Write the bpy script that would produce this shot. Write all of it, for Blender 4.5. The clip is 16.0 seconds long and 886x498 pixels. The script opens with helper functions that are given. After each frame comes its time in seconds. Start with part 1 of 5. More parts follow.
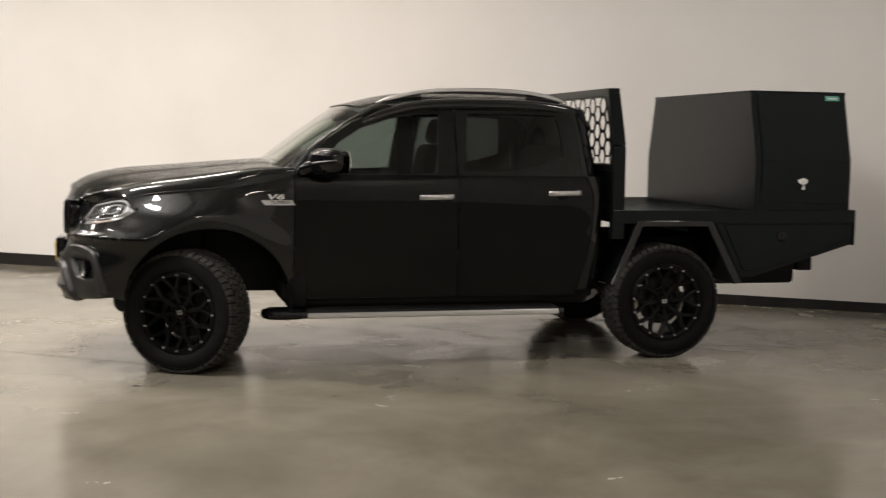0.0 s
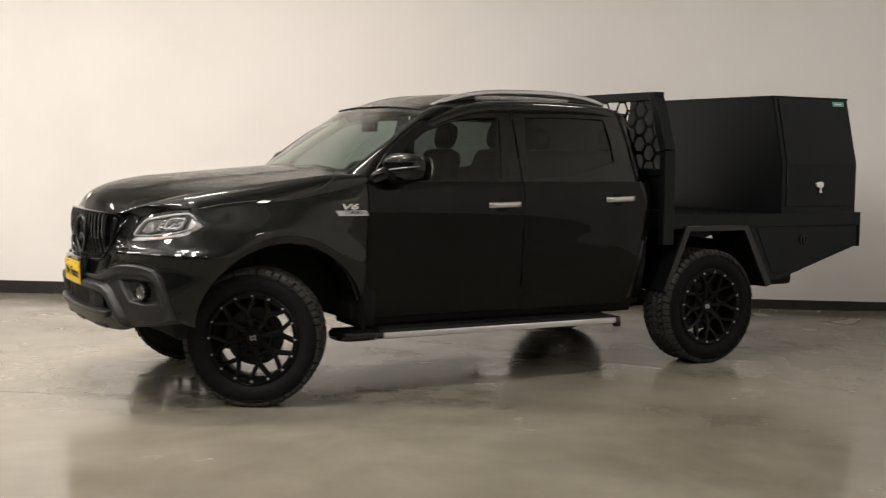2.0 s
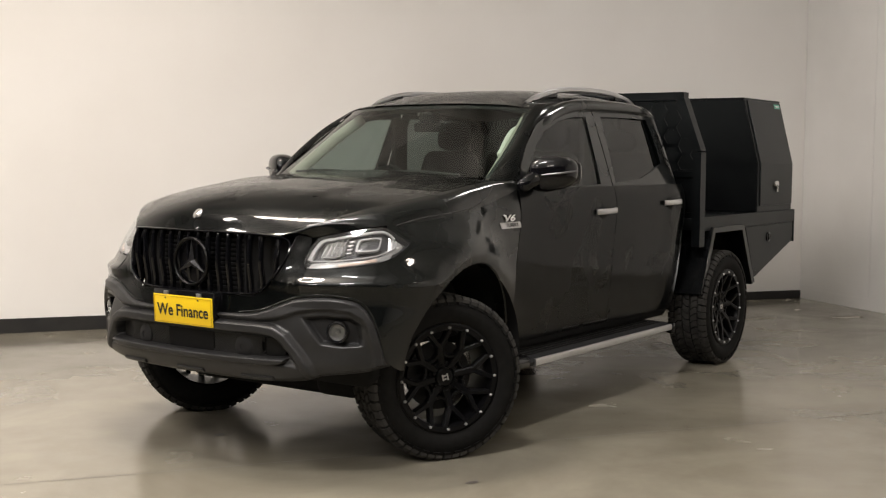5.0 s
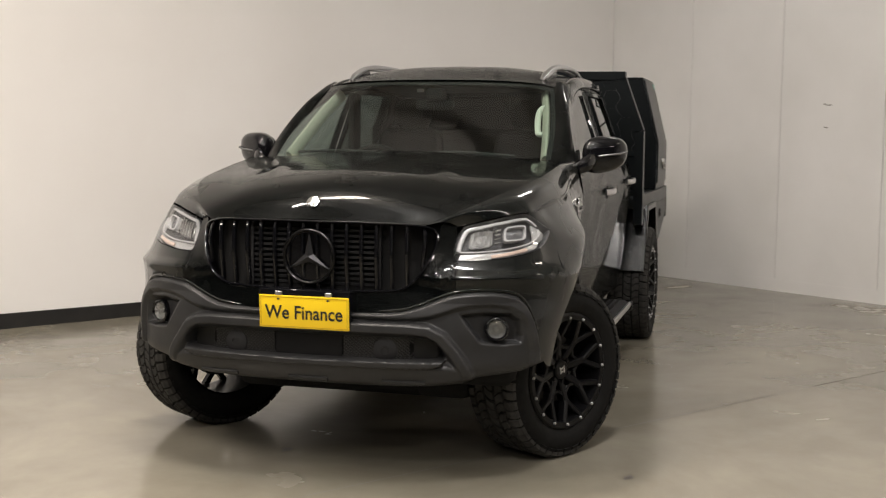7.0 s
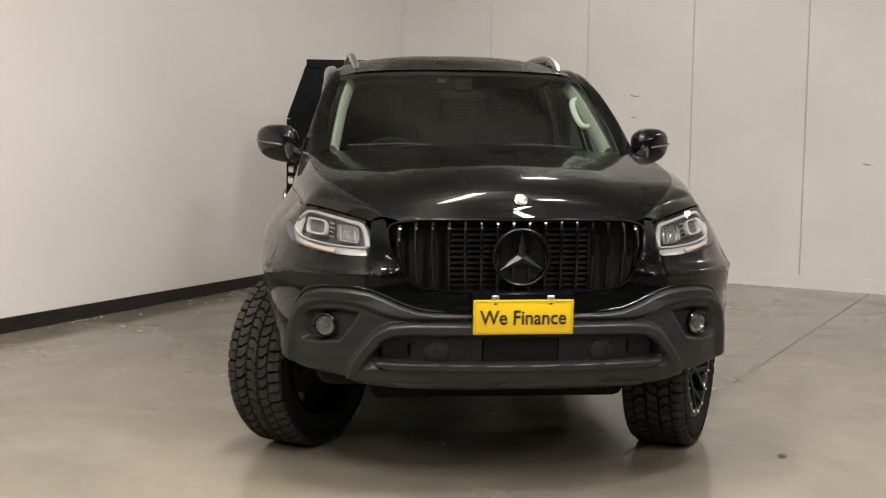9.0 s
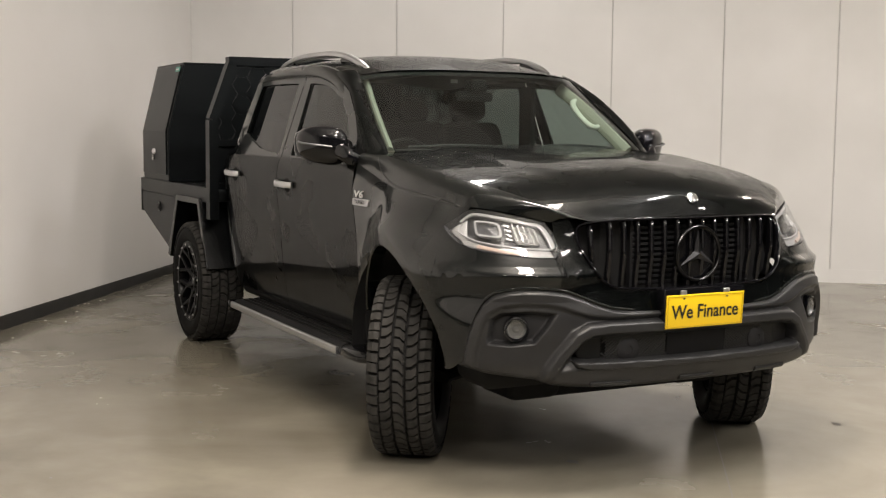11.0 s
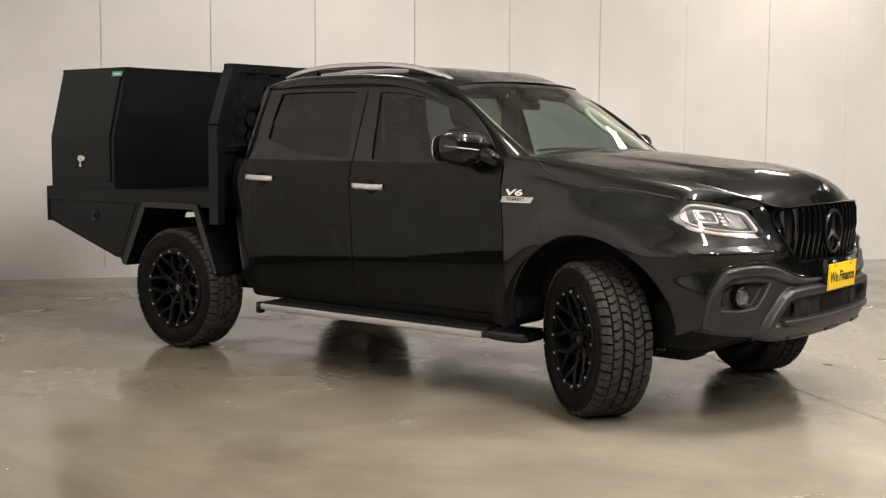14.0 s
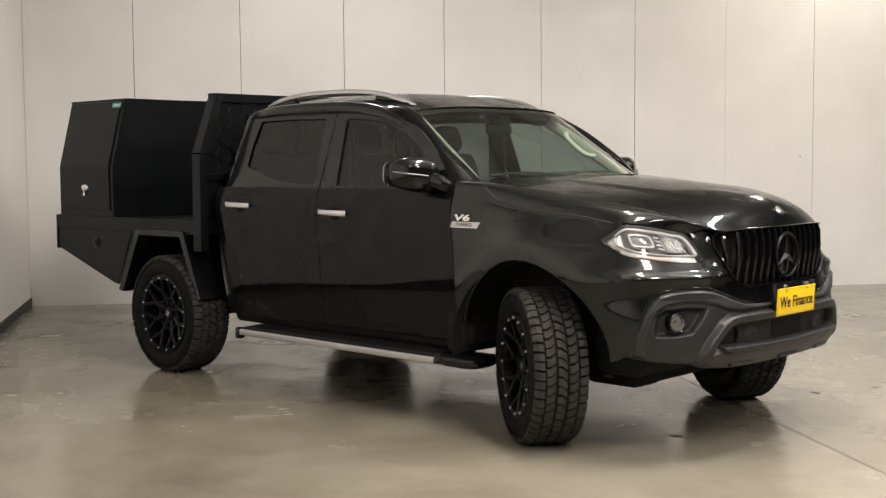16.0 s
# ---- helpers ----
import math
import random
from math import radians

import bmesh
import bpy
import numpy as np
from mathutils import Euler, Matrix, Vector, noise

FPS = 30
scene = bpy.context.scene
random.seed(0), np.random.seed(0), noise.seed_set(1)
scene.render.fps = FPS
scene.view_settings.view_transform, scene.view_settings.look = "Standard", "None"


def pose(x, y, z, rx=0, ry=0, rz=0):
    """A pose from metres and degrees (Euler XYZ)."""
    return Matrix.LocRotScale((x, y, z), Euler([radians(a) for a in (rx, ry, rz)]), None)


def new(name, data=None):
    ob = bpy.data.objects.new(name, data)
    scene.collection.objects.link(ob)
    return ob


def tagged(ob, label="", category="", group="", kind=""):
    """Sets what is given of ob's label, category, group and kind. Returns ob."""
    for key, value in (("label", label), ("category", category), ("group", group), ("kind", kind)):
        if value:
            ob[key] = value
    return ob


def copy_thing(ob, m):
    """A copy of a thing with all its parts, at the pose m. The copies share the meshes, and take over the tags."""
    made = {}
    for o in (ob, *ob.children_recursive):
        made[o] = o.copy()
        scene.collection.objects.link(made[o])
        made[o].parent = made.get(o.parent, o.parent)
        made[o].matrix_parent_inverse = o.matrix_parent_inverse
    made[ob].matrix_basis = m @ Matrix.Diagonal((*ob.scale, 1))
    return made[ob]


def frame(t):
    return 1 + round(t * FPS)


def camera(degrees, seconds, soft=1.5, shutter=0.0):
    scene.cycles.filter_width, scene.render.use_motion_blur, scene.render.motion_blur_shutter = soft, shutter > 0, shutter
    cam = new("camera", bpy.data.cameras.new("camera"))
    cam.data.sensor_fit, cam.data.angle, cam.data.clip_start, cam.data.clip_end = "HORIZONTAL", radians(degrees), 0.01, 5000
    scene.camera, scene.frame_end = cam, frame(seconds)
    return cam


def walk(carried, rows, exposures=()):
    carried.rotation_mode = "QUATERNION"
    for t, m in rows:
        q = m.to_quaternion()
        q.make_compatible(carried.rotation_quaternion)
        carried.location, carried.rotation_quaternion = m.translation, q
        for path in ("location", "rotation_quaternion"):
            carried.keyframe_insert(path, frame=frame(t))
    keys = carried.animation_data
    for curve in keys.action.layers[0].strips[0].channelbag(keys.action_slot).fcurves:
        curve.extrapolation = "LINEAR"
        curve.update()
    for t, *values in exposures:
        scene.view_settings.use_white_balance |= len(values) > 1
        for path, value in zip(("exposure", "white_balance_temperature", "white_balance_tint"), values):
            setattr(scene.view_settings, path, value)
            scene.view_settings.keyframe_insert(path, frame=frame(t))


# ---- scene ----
cam = camera(40.17, 16.0, soft=1.15, shutter=0.45)


def stand(x, y, z, yaw, pitch, roll):
    return pose(x, y, z, 90 + pitch, 0, yaw) @ pose(0, 0, 0, 0, 0, roll)


walk(cam, [
    (0, stand(0.352, 8.683, 1.469, 166.19, -5.09, 0.83)),
    (0.5, stand(0.830, 8.348, 1.447, 159.51, -5.12, 1.16)),
    (1, stand(1.443, 8.086, 1.437, 155.41, -4.68, 1.09)),
    (1.5, stand(1.946, 7.764, 1.438, 153.20, -4.63, 0.83)),
    (2, stand(2.484, 7.349, 1.425, 151.10, -4.59, 0.75)),
    (2.5, stand(3.028, 6.891, 1.444, 147.81, -4.80, 0.79)),
    (3, stand(3.438, 6.345, 1.458, 142.89, -5.01, 0.75)),
    (3.5, stand(3.862, 5.895, 1.461, 136.96, -4.84, 0.76)),
    (4, stand(4.199, 5.282, 1.430, 132.34, -4.68, 0.66)),
    (4.5, stand(4.566, 4.707, 1.405, 128.61, -4.35, 0.64)),
    (4.7, stand(4.669, 4.497, 1.399, 127.38, -4.18, 0.48)),
    (5.4, stand(4.963, 3.714, 1.423, 121.30, -4.90, 0.60)),
    (6.1, stand(5.224, 2.919, 1.425, 114.83, -5.12, 0.62)),
    (6.8, stand(5.405, 2.086, 1.420, 107.88, -5.55, 0.58)),
    (7, stand(5.481, 1.825, 1.421, 105.33, -5.45, 0.66)),
    (7.5, stand(5.532, 1.128, 1.436, 99.52, -5.62, 0.65)),
    (8, stand(5.626, 0.442, 1.448, 93.53, -5.68, 0.72)),
    (8.5, stand(5.515, -0.179, 1.433, 88.76, -5.83, 0.71)),
    (9, stand(5.470, -0.825, 1.421, 83.55, -5.84, 0.60)),
    (9.5, stand(5.315, -1.415, 1.431, 78.31, -6.14, 0.53)),
    (9.7, stand(5.227, -1.656, 1.453, 76.17, -6.16, 0.56)),
    (10.4, stand(5.001, -2.455, 1.416, 68.97, -5.83, 0.49)),
    (11.1, stand(4.706, -3.236, 1.407, 61.95, -5.73, 0.43)),
    (11.8, stand(4.443, -4.014, 1.408, 55.35, -6.11, 0.31)),
    (12, stand(4.329, -4.234, 1.426, 53.57, -5.87, 0.42)),
    (12.5, stand(4.108, -4.840, 1.398, 49.17, -5.41, 0.43)),
    (13, stand(3.742, -5.324, 1.373, 45.01, -5.18, 0.53)),
    (13.5, stand(3.434, -5.855, 1.400, 41.22, -5.31, 0.38)),
    (14, stand(3.146, -6.137, 1.382, 38.08, -5.25, 0.32)),
    (14.5, stand(3.025, -6.324, 1.414, 35.90, -5.20, 0.18)),
    (15, stand(3.177, -6.360, 1.431, 36.29, -4.32, -0.01)),
    (15.5, stand(3.543, -6.033, 1.398, 40.56, -3.86, -0.31)),
    (16, stand(3.809, -5.549, 1.388, 43.64, -4.10, -0.42)),
], exposures=[(0, -0.4), (0.5, -0.26), (1, -0.26), (1.5, -0.22), (2, -0.32), (2.5, -0.48), (3, -0.39), (3.5, -0.23), (4.5, -0.27), (7, -0.31), (9.5, -0.29), (12, -0.01), (12.5, 0.04), (13, 0.05), (14, 0.08), (14.5, 0.1), (15, 0.03), (16, -0.03)])

# ---------------------------------------------------------------- room axes
CORNER = Vector((-7.169, 0.153, 0.0))
ALONG_1 = -0.6096          # heading of the skirted wall
ALONG_2 = ALONG_1 + math.pi / 2
U = Vector((math.cos(ALONG_1), math.sin(ALONG_1), 0))
V = Vector((math.cos(ALONG_2), math.sin(ALONG_2), 0))
ROOM_U, ROOM_V, ROOM_H = 21.0, 21.0, 6.2


def room(u, v, z):
    """A place in the room: u metres along the skirted wall, v along the panelled wall."""
    p = CORNER + U * u + V * v
    return Vector((p.x, p.y, z))


def ground(x):
    """Height of the floor, which falls slightly towards the front of the truck."""
    return -0.006 * (x + 3.6)


# ---------------------------------------------------------------- light
world = bpy.data.worlds.new("world")
scene.world = world
world.use_nodes = True
world.node_tree.nodes["Background"].inputs["Color"].default_value = (0.75, 0.8, 0.9, 1)
world.node_tree.nodes["Background"].inputs["Strength"].default_value = 0.02

# unseen ceiling lamps, placed to match wall glow and highlights: (u, v, watts, warm)
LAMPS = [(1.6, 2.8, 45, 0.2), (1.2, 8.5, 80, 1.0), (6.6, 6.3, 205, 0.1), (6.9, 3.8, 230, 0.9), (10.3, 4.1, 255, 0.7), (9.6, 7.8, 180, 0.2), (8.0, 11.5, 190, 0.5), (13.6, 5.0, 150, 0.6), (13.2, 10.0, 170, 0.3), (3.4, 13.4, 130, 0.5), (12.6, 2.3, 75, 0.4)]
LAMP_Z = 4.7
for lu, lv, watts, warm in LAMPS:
    lamp = bpy.data.lights.new("ceiling_and_fill_glow", "AREA")
    lamp.shape, lamp.size, lamp.size_y = "RECTANGLE", (1.2 if lu < 2 else 0.9 if warm < 0.25 else 1.6), 0.3
    lamp.energy = watts * 0.83
    lamp.color = (1.0, 0.955 - 0.08 * warm, 0.925 - 0.17 * warm)
    glow = new("ceiling_and_fill_glow", lamp)
    glow.matrix_world = Matrix.Translation(room(lu, lv, LAMP_Z - 0.06)) @ Matrix.Rotation(ALONG_1, 4, "Z")
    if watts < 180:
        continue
    # unseen upward fill over the stronger lamps, added to brighten roof and upper walls
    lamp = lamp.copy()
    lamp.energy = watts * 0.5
    glow = new("ceiling_and_fill_glow", lamp)
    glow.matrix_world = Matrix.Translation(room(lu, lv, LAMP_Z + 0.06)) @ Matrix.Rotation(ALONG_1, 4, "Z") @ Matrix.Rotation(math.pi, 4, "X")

# ---------------------------------------------------------------- materials
def material(name, color, rough=0.5, metal=0.0, coat=0.0, spec=0.5):
    m = bpy.data.materials.new(name)
    m.use_nodes = True
    b = m.node_tree.nodes["Principled BSDF"]
    b.inputs["Base Color"].default_value = (*color, 1)
    b.inputs["Roughness"].default_value = rough
    b.inputs["Metallic"].default_value = metal
    b.inputs["Coat Weight"].default_value = coat
    b.inputs["Coat Roughness"].default_value = 0.03
    b.inputs["Specular IOR Level"].default_value = spec
    return m


def node(m, kind, **inputs):
    n = m.node_tree.nodes.new(kind)
    for key, value in inputs.items():
        n.inputs[key.replace("_", " ")].default_value = value
    return n


def wire(m, a, out, b, inp):
    m.node_tree.links.new(a.outputs[out], b.inputs[inp])


def grain(m, scale, low, high, detail=4.0, target="Base Color", spread=(0.3, 0.7), distortion=0.0):
    """Noise between two values on an input of the surface."""
    b = m.node_tree.nodes["Principled BSDF"]
    tex = node(m, "ShaderNodeTexCoord")
    n = node(m, "ShaderNodeTexNoise", Scale=scale, Detail=detail, Distortion=distortion)
    wire(m, tex, "Object", n, "Vector")
    ramp = node(m, "ShaderNodeValToRGB")
    e = ramp.color_ramp.elements
    e[0].position, e[1].position = spread
    low = low if isinstance(low, tuple) else (low,) * 3
    high = high if isinstance(high, tuple) else (high,) * 3
    e[0].color, e[1].color = (*low, 1), (*high, 1)
    wire(m, n, "Fac", ramp, "Fac")
    wire(m, ramp, "Color", b, target)
    return n, ramp, tex


def relief(m, scale, strength, distance=0.002, detail=3.0):
    b = m.node_tree.nodes["Principled BSDF"]
    tex = node(m, "ShaderNodeTexCoord")
    n = node(m, "ShaderNodeTexNoise", Scale=scale, Detail=detail)
    wire(m, tex, "Object", n, "Vector")
    bump = node(m, "ShaderNodeBump", Strength=strength, Distance=distance)
    wire(m, n, "Fac", bump, "Height")
    wire(m, bump, "Normal", b, "Normal")


paint = material("black_car_paint", (0.0036, 0.0044, 0.0044), 0.3, coat=1.0, spec=0.08)
paint.node_tree.nodes["Principled BSDF"].inputs["Coat IOR"].default_value = 1.45
paint.node_tree.nodes["Principled BSDF"].inputs["Specular Tint"].default_value = (0.96, 1.0, 0.99, 1)
paint.node_tree.nodes["Principled BSDF"].inputs["Coat Roughness"].default_value = 0.025
grain(paint, 3.0, 0.24, 0.34, target="Roughness")
gloss_black = material("gloss_black_plastic", (0.004, 0.004, 0.005), 0.14, coat=0.7, spec=0.1)
dark = material("dark_underbody", (0.009, 0.009, 0.009), 0.8, spec=0.2)
powder = material("black_powder_coat", (0.0036, 0.0042, 0.0048), 0.3, spec=0.22)
powder.node_tree.nodes["Principled BSDF"].inputs["Specular Tint"].default_value = (0.86, 0.97, 1.0, 1)
grain(powder, 3.0, 0.285, 0.325, target="Roughness")
gloss_powder = material("glossy_black_powder_coat", (0.0036, 0.0042, 0.0048), 0.2, spec=0.5)
grain(gloss_powder, 3.0, 0.17, 0.23, target="Roughness")
relief(powder, 900.0, 0.15, 0.0005)
trim_grey = material("grey_bumper_plastic", (0.05, 0.049, 0.05), 0.4, spec=0.4)
grain(trim_grey, 14.0, (0.0150, 0.0151, 0.0156), (0.0216, 0.0218, 0.0226))
relief(trim_grey, 700.0, 0.2, 0.0004)
trim_shell = material("charcoal_bumper_shell", (0.018, 0.0184, 0.0195), 0.40, spec=0.5)
grain(trim_shell, 14.0, (0.0150, 0.0151, 0.0155), (0.0215, 0.0216, 0.0222))
relief(trim_shell, 600.0, 0.2, 0.0004)
trim_dark = material("dark_plastic_and_shade", (0.011, 0.011, 0.012), 0.55, spec=0.35)
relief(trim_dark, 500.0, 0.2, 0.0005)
rubber = material("tyre_rubber", (0.007, 0.007, 0.007), 0.65, spec=0.12)
grain(rubber, 30.0, (0.005, 0.005, 0.005), (0.009, 0.0088, 0.0085))
tread_rubber = material("dusty_tread_rubber", (0.04, 0.038, 0.035), 0.85, spec=0.2)
grain(tread_rubber, 18.0, (0.021, 0.0205, 0.019), (0.044, 0.042, 0.039))
rim_black = material("satin_black_alloy", (0.004, 0.004, 0.0045), 0.28, coat=0.10, spec=0.10)
silver = material("brushed_aluminium", (0.62, 0.62, 0.63), 0.32, metal=1.0)
bolt_silver = material("zinc_bolt", (0.5, 0.5, 0.5), 0.4, metal=0.6)
fog_bowl = material("fog_reflector", (0.24, 0.24, 0.236), 0.2, metal=0.6)
chrome = material("chrome", (0.8, 0.8, 0.8), 0.12, metal=1.0)
disc_metal = material("dull_brake_iron", (0.03, 0.029, 0.028), 0.55, metal=0.6)
grey_metal = material("grey_metal", (0.22, 0.22, 0.23), 0.4, metal=0.8)
yellow = material("yellow_plate", (0.82, 0.56, 0.012), 0.35)
ink = material("black_lettering", (0.01, 0.01, 0.01), 0.5)
cloth_black = material("black_seat_leather", (0.009, 0.009, 0.009), 0.65, spec=0.12)
relief(cloth_black, 220.0, 0.3, 0.001)
handle_ivory = material("ivory_handle_plastic", (0.82, 0.79, 0.7), 0.5)
beige = material("beige_cabin_trim", (0.42, 0.40, 0.33), 0.7)
roof_cloth = material("grey_headliner_cloth", (0.13, 0.13, 0.125), 0.9)
grain(roof_cloth, 40.0, (0.11, 0.11, 0.105), (0.15, 0.15, 0.145))
dash_mat = material("dashboard_plastic", (0.014, 0.014, 0.014), 0.65)
green = material("green_badge", (0.12, 0.42, 0.33), 0.4)
white_mark = material("white_mark", (0.75, 0.75, 0.75), 0.5)
lamp_white = material("headlamp_reflector", (0.45, 0.445, 0.44), 0.25, metal=0.35)
lamp_guide = material("white_light_guide", (0.36, 0.36, 0.36), 0.2)
lamp_dark = material("headlamp_mask", (0.10, 0.10, 0.105), 0.25)
amber = material("amber_reflector", (0.5, 0.38, 0.32), 0.25)


def glass(name, tint, rough=0.0, face_on=0.06):
    m = bpy.data.materials.new(name)
    m.use_nodes = True
    nt = m.node_tree
    nt.nodes.remove(nt.nodes["Principled BSDF"])
    clear = node(m, "ShaderNodeBsdfTransparent", Color=(*tint, 1))
    shine = node(m, "ShaderNodeBsdfGlossy", Color=(1, 1, 1, 1), Roughness=rough)
    face = node(m, "ShaderNodeLayerWeight", Blend=0.5)
    steep = node(m, "ShaderNodeMath")
    steep.operation = "POWER"
    wire(m, face, "Facing", steep, 0)
    steep.inputs[1].default_value = 5.0
    gloss = node(m, "ShaderNodeMath")
    gloss.operation = "MULTIPLY_ADD"
    wire(m, steep, "Value", gloss, 0)
    gloss.inputs[1].default_value, gloss.inputs[2].default_value = 0.98 - face_on, face_on
    mix = node(m, "ShaderNodeMixShader")
    wire(m, gloss, "Value", mix, 0)
    nt.links.new(clear.outputs[0], mix.inputs[1])
    nt.links.new(shine.outputs[0], mix.inputs[2])
    nt.links.new(mix.outputs[0], nt.nodes["Material Output"].inputs["Surface"])
    return m


screen_glass = glass("windscreen_glass", (0.56, 0.65, 0.62), face_on=0.065)
side_glass = glass("tinted_side_glass", (0.34, 0.39, 0.37), face_on=0.045)
privacy_glass = glass("privacy_glass", (0.16, 0.18, 0.175), face_on=0.045)
rear_glass = glass("dark_rear_glass", (0.05, 0.056, 0.055))
lens_glass = glass("clear_lens", (0.92, 0.93, 0.94))

# plastered wall, panelled wall, floor
wall_paint = material("white_wall_paint", (0.8, 0.79, 0.77), 0.7)
grain(wall_paint, 0.9, (0.765, 0.75, 0.73), (0.81, 0.80, 0.785), detail=6)
relief(wall_paint, 60.0, 0.08, 0.002)
panel_paint = material("white_panel_paint", (0.8, 0.8, 0.79), 0.5)
grain(panel_paint, 1.3, (0.75, 0.745, 0.73), (0.82, 0.815, 0.805), detail=8)
relief(panel_paint, 25.0, 0.06, 0.003)
dark_wall = material("charcoal_wall_paint", (0.06, 0.06, 0.062), 0.7)
grain(dark_wall, 0.8, (0.05, 0.05, 0.052), (0.075, 0.075, 0.077), detail=6)
skirt = material("black_skirting", (0.012, 0.012, 0.012), 0.5)
grain(skirt, 8.0, (0.009, 0.009, 0.009), (0.02, 0.019, 0.018))
seam_mat = material("panel_joint", (0.3, 0.29, 0.27), 0.8)
ceiling_mat = material("grey_ceiling", (0.5, 0.5, 0.49), 0.8)
grain(ceiling_mat, 0.6, (0.56, 0.56, 0.55), (0.66, 0.66, 0.645))
joint_mat = material("floor_joint", (0.09, 0.08, 0.07), 0.8)

floor_mat = material("sealed_concrete", (0.3, 0.28, 0.24), 0.28)


def concrete(m):
    b = m.node_tree.nodes["Principled BSDF"]
    tex = node(m, "ShaderNodeTexCoord")
    big = node(m, "ShaderNodeTexNoise", Scale=0.55, Detail=6.0, Roughness=0.6, Distortion=0.6)
    mid = node(m, "ShaderNodeTexNoise", Scale=1.7, Detail=5.0, Roughness=0.55, Distortion=0.4)
    fine = node(m, "ShaderNodeTexNoise", Scale=70.0, Detail=4.0)
    for n in (big, mid, fine):
        wire(m, tex, "Object", n, "Vector")
    ramp = node(m, "ShaderNodeValToRGB")
    e = ramp.color_ramp.elements
    e[0].position, e[0].color = 0.34, (0.159, 0.1465, 0.116, 1)
    e[1].position, e[1].color = 0.66, (0.250, 0.231, 0.187, 1)
    wire(m, big, "Fac", ramp, "Fac")
    ramp2 = node(m, "ShaderNodeValToRGB")
    e = ramp2.color_ramp.elements
    e[0].position, e[0].color = 0.3, (0.88, 0.875, 0.86, 1)
    e[1].position, e[1].color = 0.68, (1.05, 1.05, 1.045, 1)
    wire(m, mid, "Fac", ramp2, "Fac")
    mul = node(m, "ShaderNodeMixRGB", Fac=1.0)
    mul.blend_type = "MULTIPLY"
    wire(m, ramp, "Color", mul, "Color1")
    wire(m, ramp2, "Color", mul, "Color2")
    wire(m, mul, "Color", b, "Base Color")
    rr = node(m, "ShaderNodeMapRange")
    rr.inputs["From Min"].default_value, rr.inputs["From Max"].default_value = 0.3, 0.7
    rr.inputs["To Min"].default_value, rr.inputs["To Max"].default_value = 0.09, 0.29
    wire(m, mid, "Fac", rr, "Value")
    wire(m, rr, "Result", b, "Roughness")
    bump = node(m, "ShaderNodeBump", Strength=0.06, Distance=0.002)
    wire(m, fine, "Fac", bump, "Height")
    wire(m, bump, "Normal", b, "Normal")


concrete(floor_mat)



# ---------------------------------------------------------------- mesh tools
def part(name, bm, mat, parent=None, label="", smooth=True, angle=32):
    """Links a bmesh as one mesh object, under a thing or a part."""
    me = bpy.data.meshes.new(name)
    bm.to_mesh(me)
    bm.free()
    mats = mat if isinstance(mat, (list, tuple)) else [mat]
    for one in mats:
        me.materials.append(one)
    if smooth:
        for p in me.polygons:
            p.use_smooth = True
        me.set_sharp_from_angle(angle=radians(angle))
    ob = new(name, me)
    if parent is not None:
        ob.parent = parent
    if label:
        tagged(ob, label)
    return ob


def setting(name, bm, mat, label, category, smooth=False):
    return tagged(part(name, bm, mat, None, "", smooth), label, category, kind="structure")


def box(bm, x0, x1, y0, y1, z0, z1, bevel=0.0, seg=2, m=None):
    vs = [bm.verts.new((x, y, z)) for x in (x0, x1) for y in (y0, y1) for z in (z0, z1)]
    fs = [bm.faces.new([vs[i] for i in q]) for q in ((0, 1, 3, 2), (4, 6, 7, 5), (0, 4, 5, 1), (2, 3, 7, 6), (0, 2, 6, 4), (1, 5, 7, 3))]
    bmesh.ops.recalc_face_normals(bm, faces=fs)
    if bevel:
        es = list({e for f in fs for e in f.edges})
        out = bmesh.ops.bevel(bm, geom=es, offset=bevel, segments=seg, affect="EDGES", profile=0.5, clamp_overlap=True)
        vs = list({v for f in out["faces"] for v in f.verts} | {v for v in vs if v.is_valid})
    if m is not None:
        bmesh.ops.transform(bm, matrix=m, verts=[v for v in vs if v.is_valid])
    return bm


def boxed(*a, **k):
    return box(bmesh.new(), *a, **k)


def spline(pts, n):
    """n points along a smooth curve through pts (k, d)."""
    p = np.asarray(pts, float)
    k = len(p)
    if k == 2:
        t = np.linspace(0, 1, n)[:, None]
        return p[0] * (1 - t) + p[1] * t
    d = np.r_[0, np.cumsum(np.linalg.norm(np.diff(p, axis=0), axis=1) ** 0.5 + 1e-9)]
    m = np.gradient(p, d, axis=0)
    t = np.linspace(0, d[-1], n)
    i = np.clip(np.searchsorted(d, t, "right") - 1, 0, k - 2)
    h = (d[i + 1] - d[i])[:, None]
    s = ((t - d[i])[:, None]) / h
    return (2 * s**3 - 3 * s**2 + 1) * p[i] + (s**3 - 2 * s**2 + s) * h * m[i] + (-2 * s**3 + 3 * s**2) * p[i + 1] + (s**3 - s**2) * h * m[i + 1]


def curve(xs, ys):
    """A smooth function through the given values (xs rising)."""
    xs, ys = np.asarray(xs, float), np.asarray(ys, float)
    m = np.gradient(ys, xs)

    def f(x):
        x = np.clip(x, xs[0], xs[-1])
        i = np.clip(np.searchsorted(xs, x, "right") - 1, 0, len(xs) - 2)
        h = xs[i + 1] - xs[i]
        s = (x - xs[i]) / h
        return (2 * s**3 - 3 * s**2 + 1) * ys[i] + (s**3 - 2 * s**2 + s) * h * m[i] + (-2 * s**3 + 3 * s**2) * ys[i + 1] + (s**3 - s**2) * h * m[i + 1]

    return f


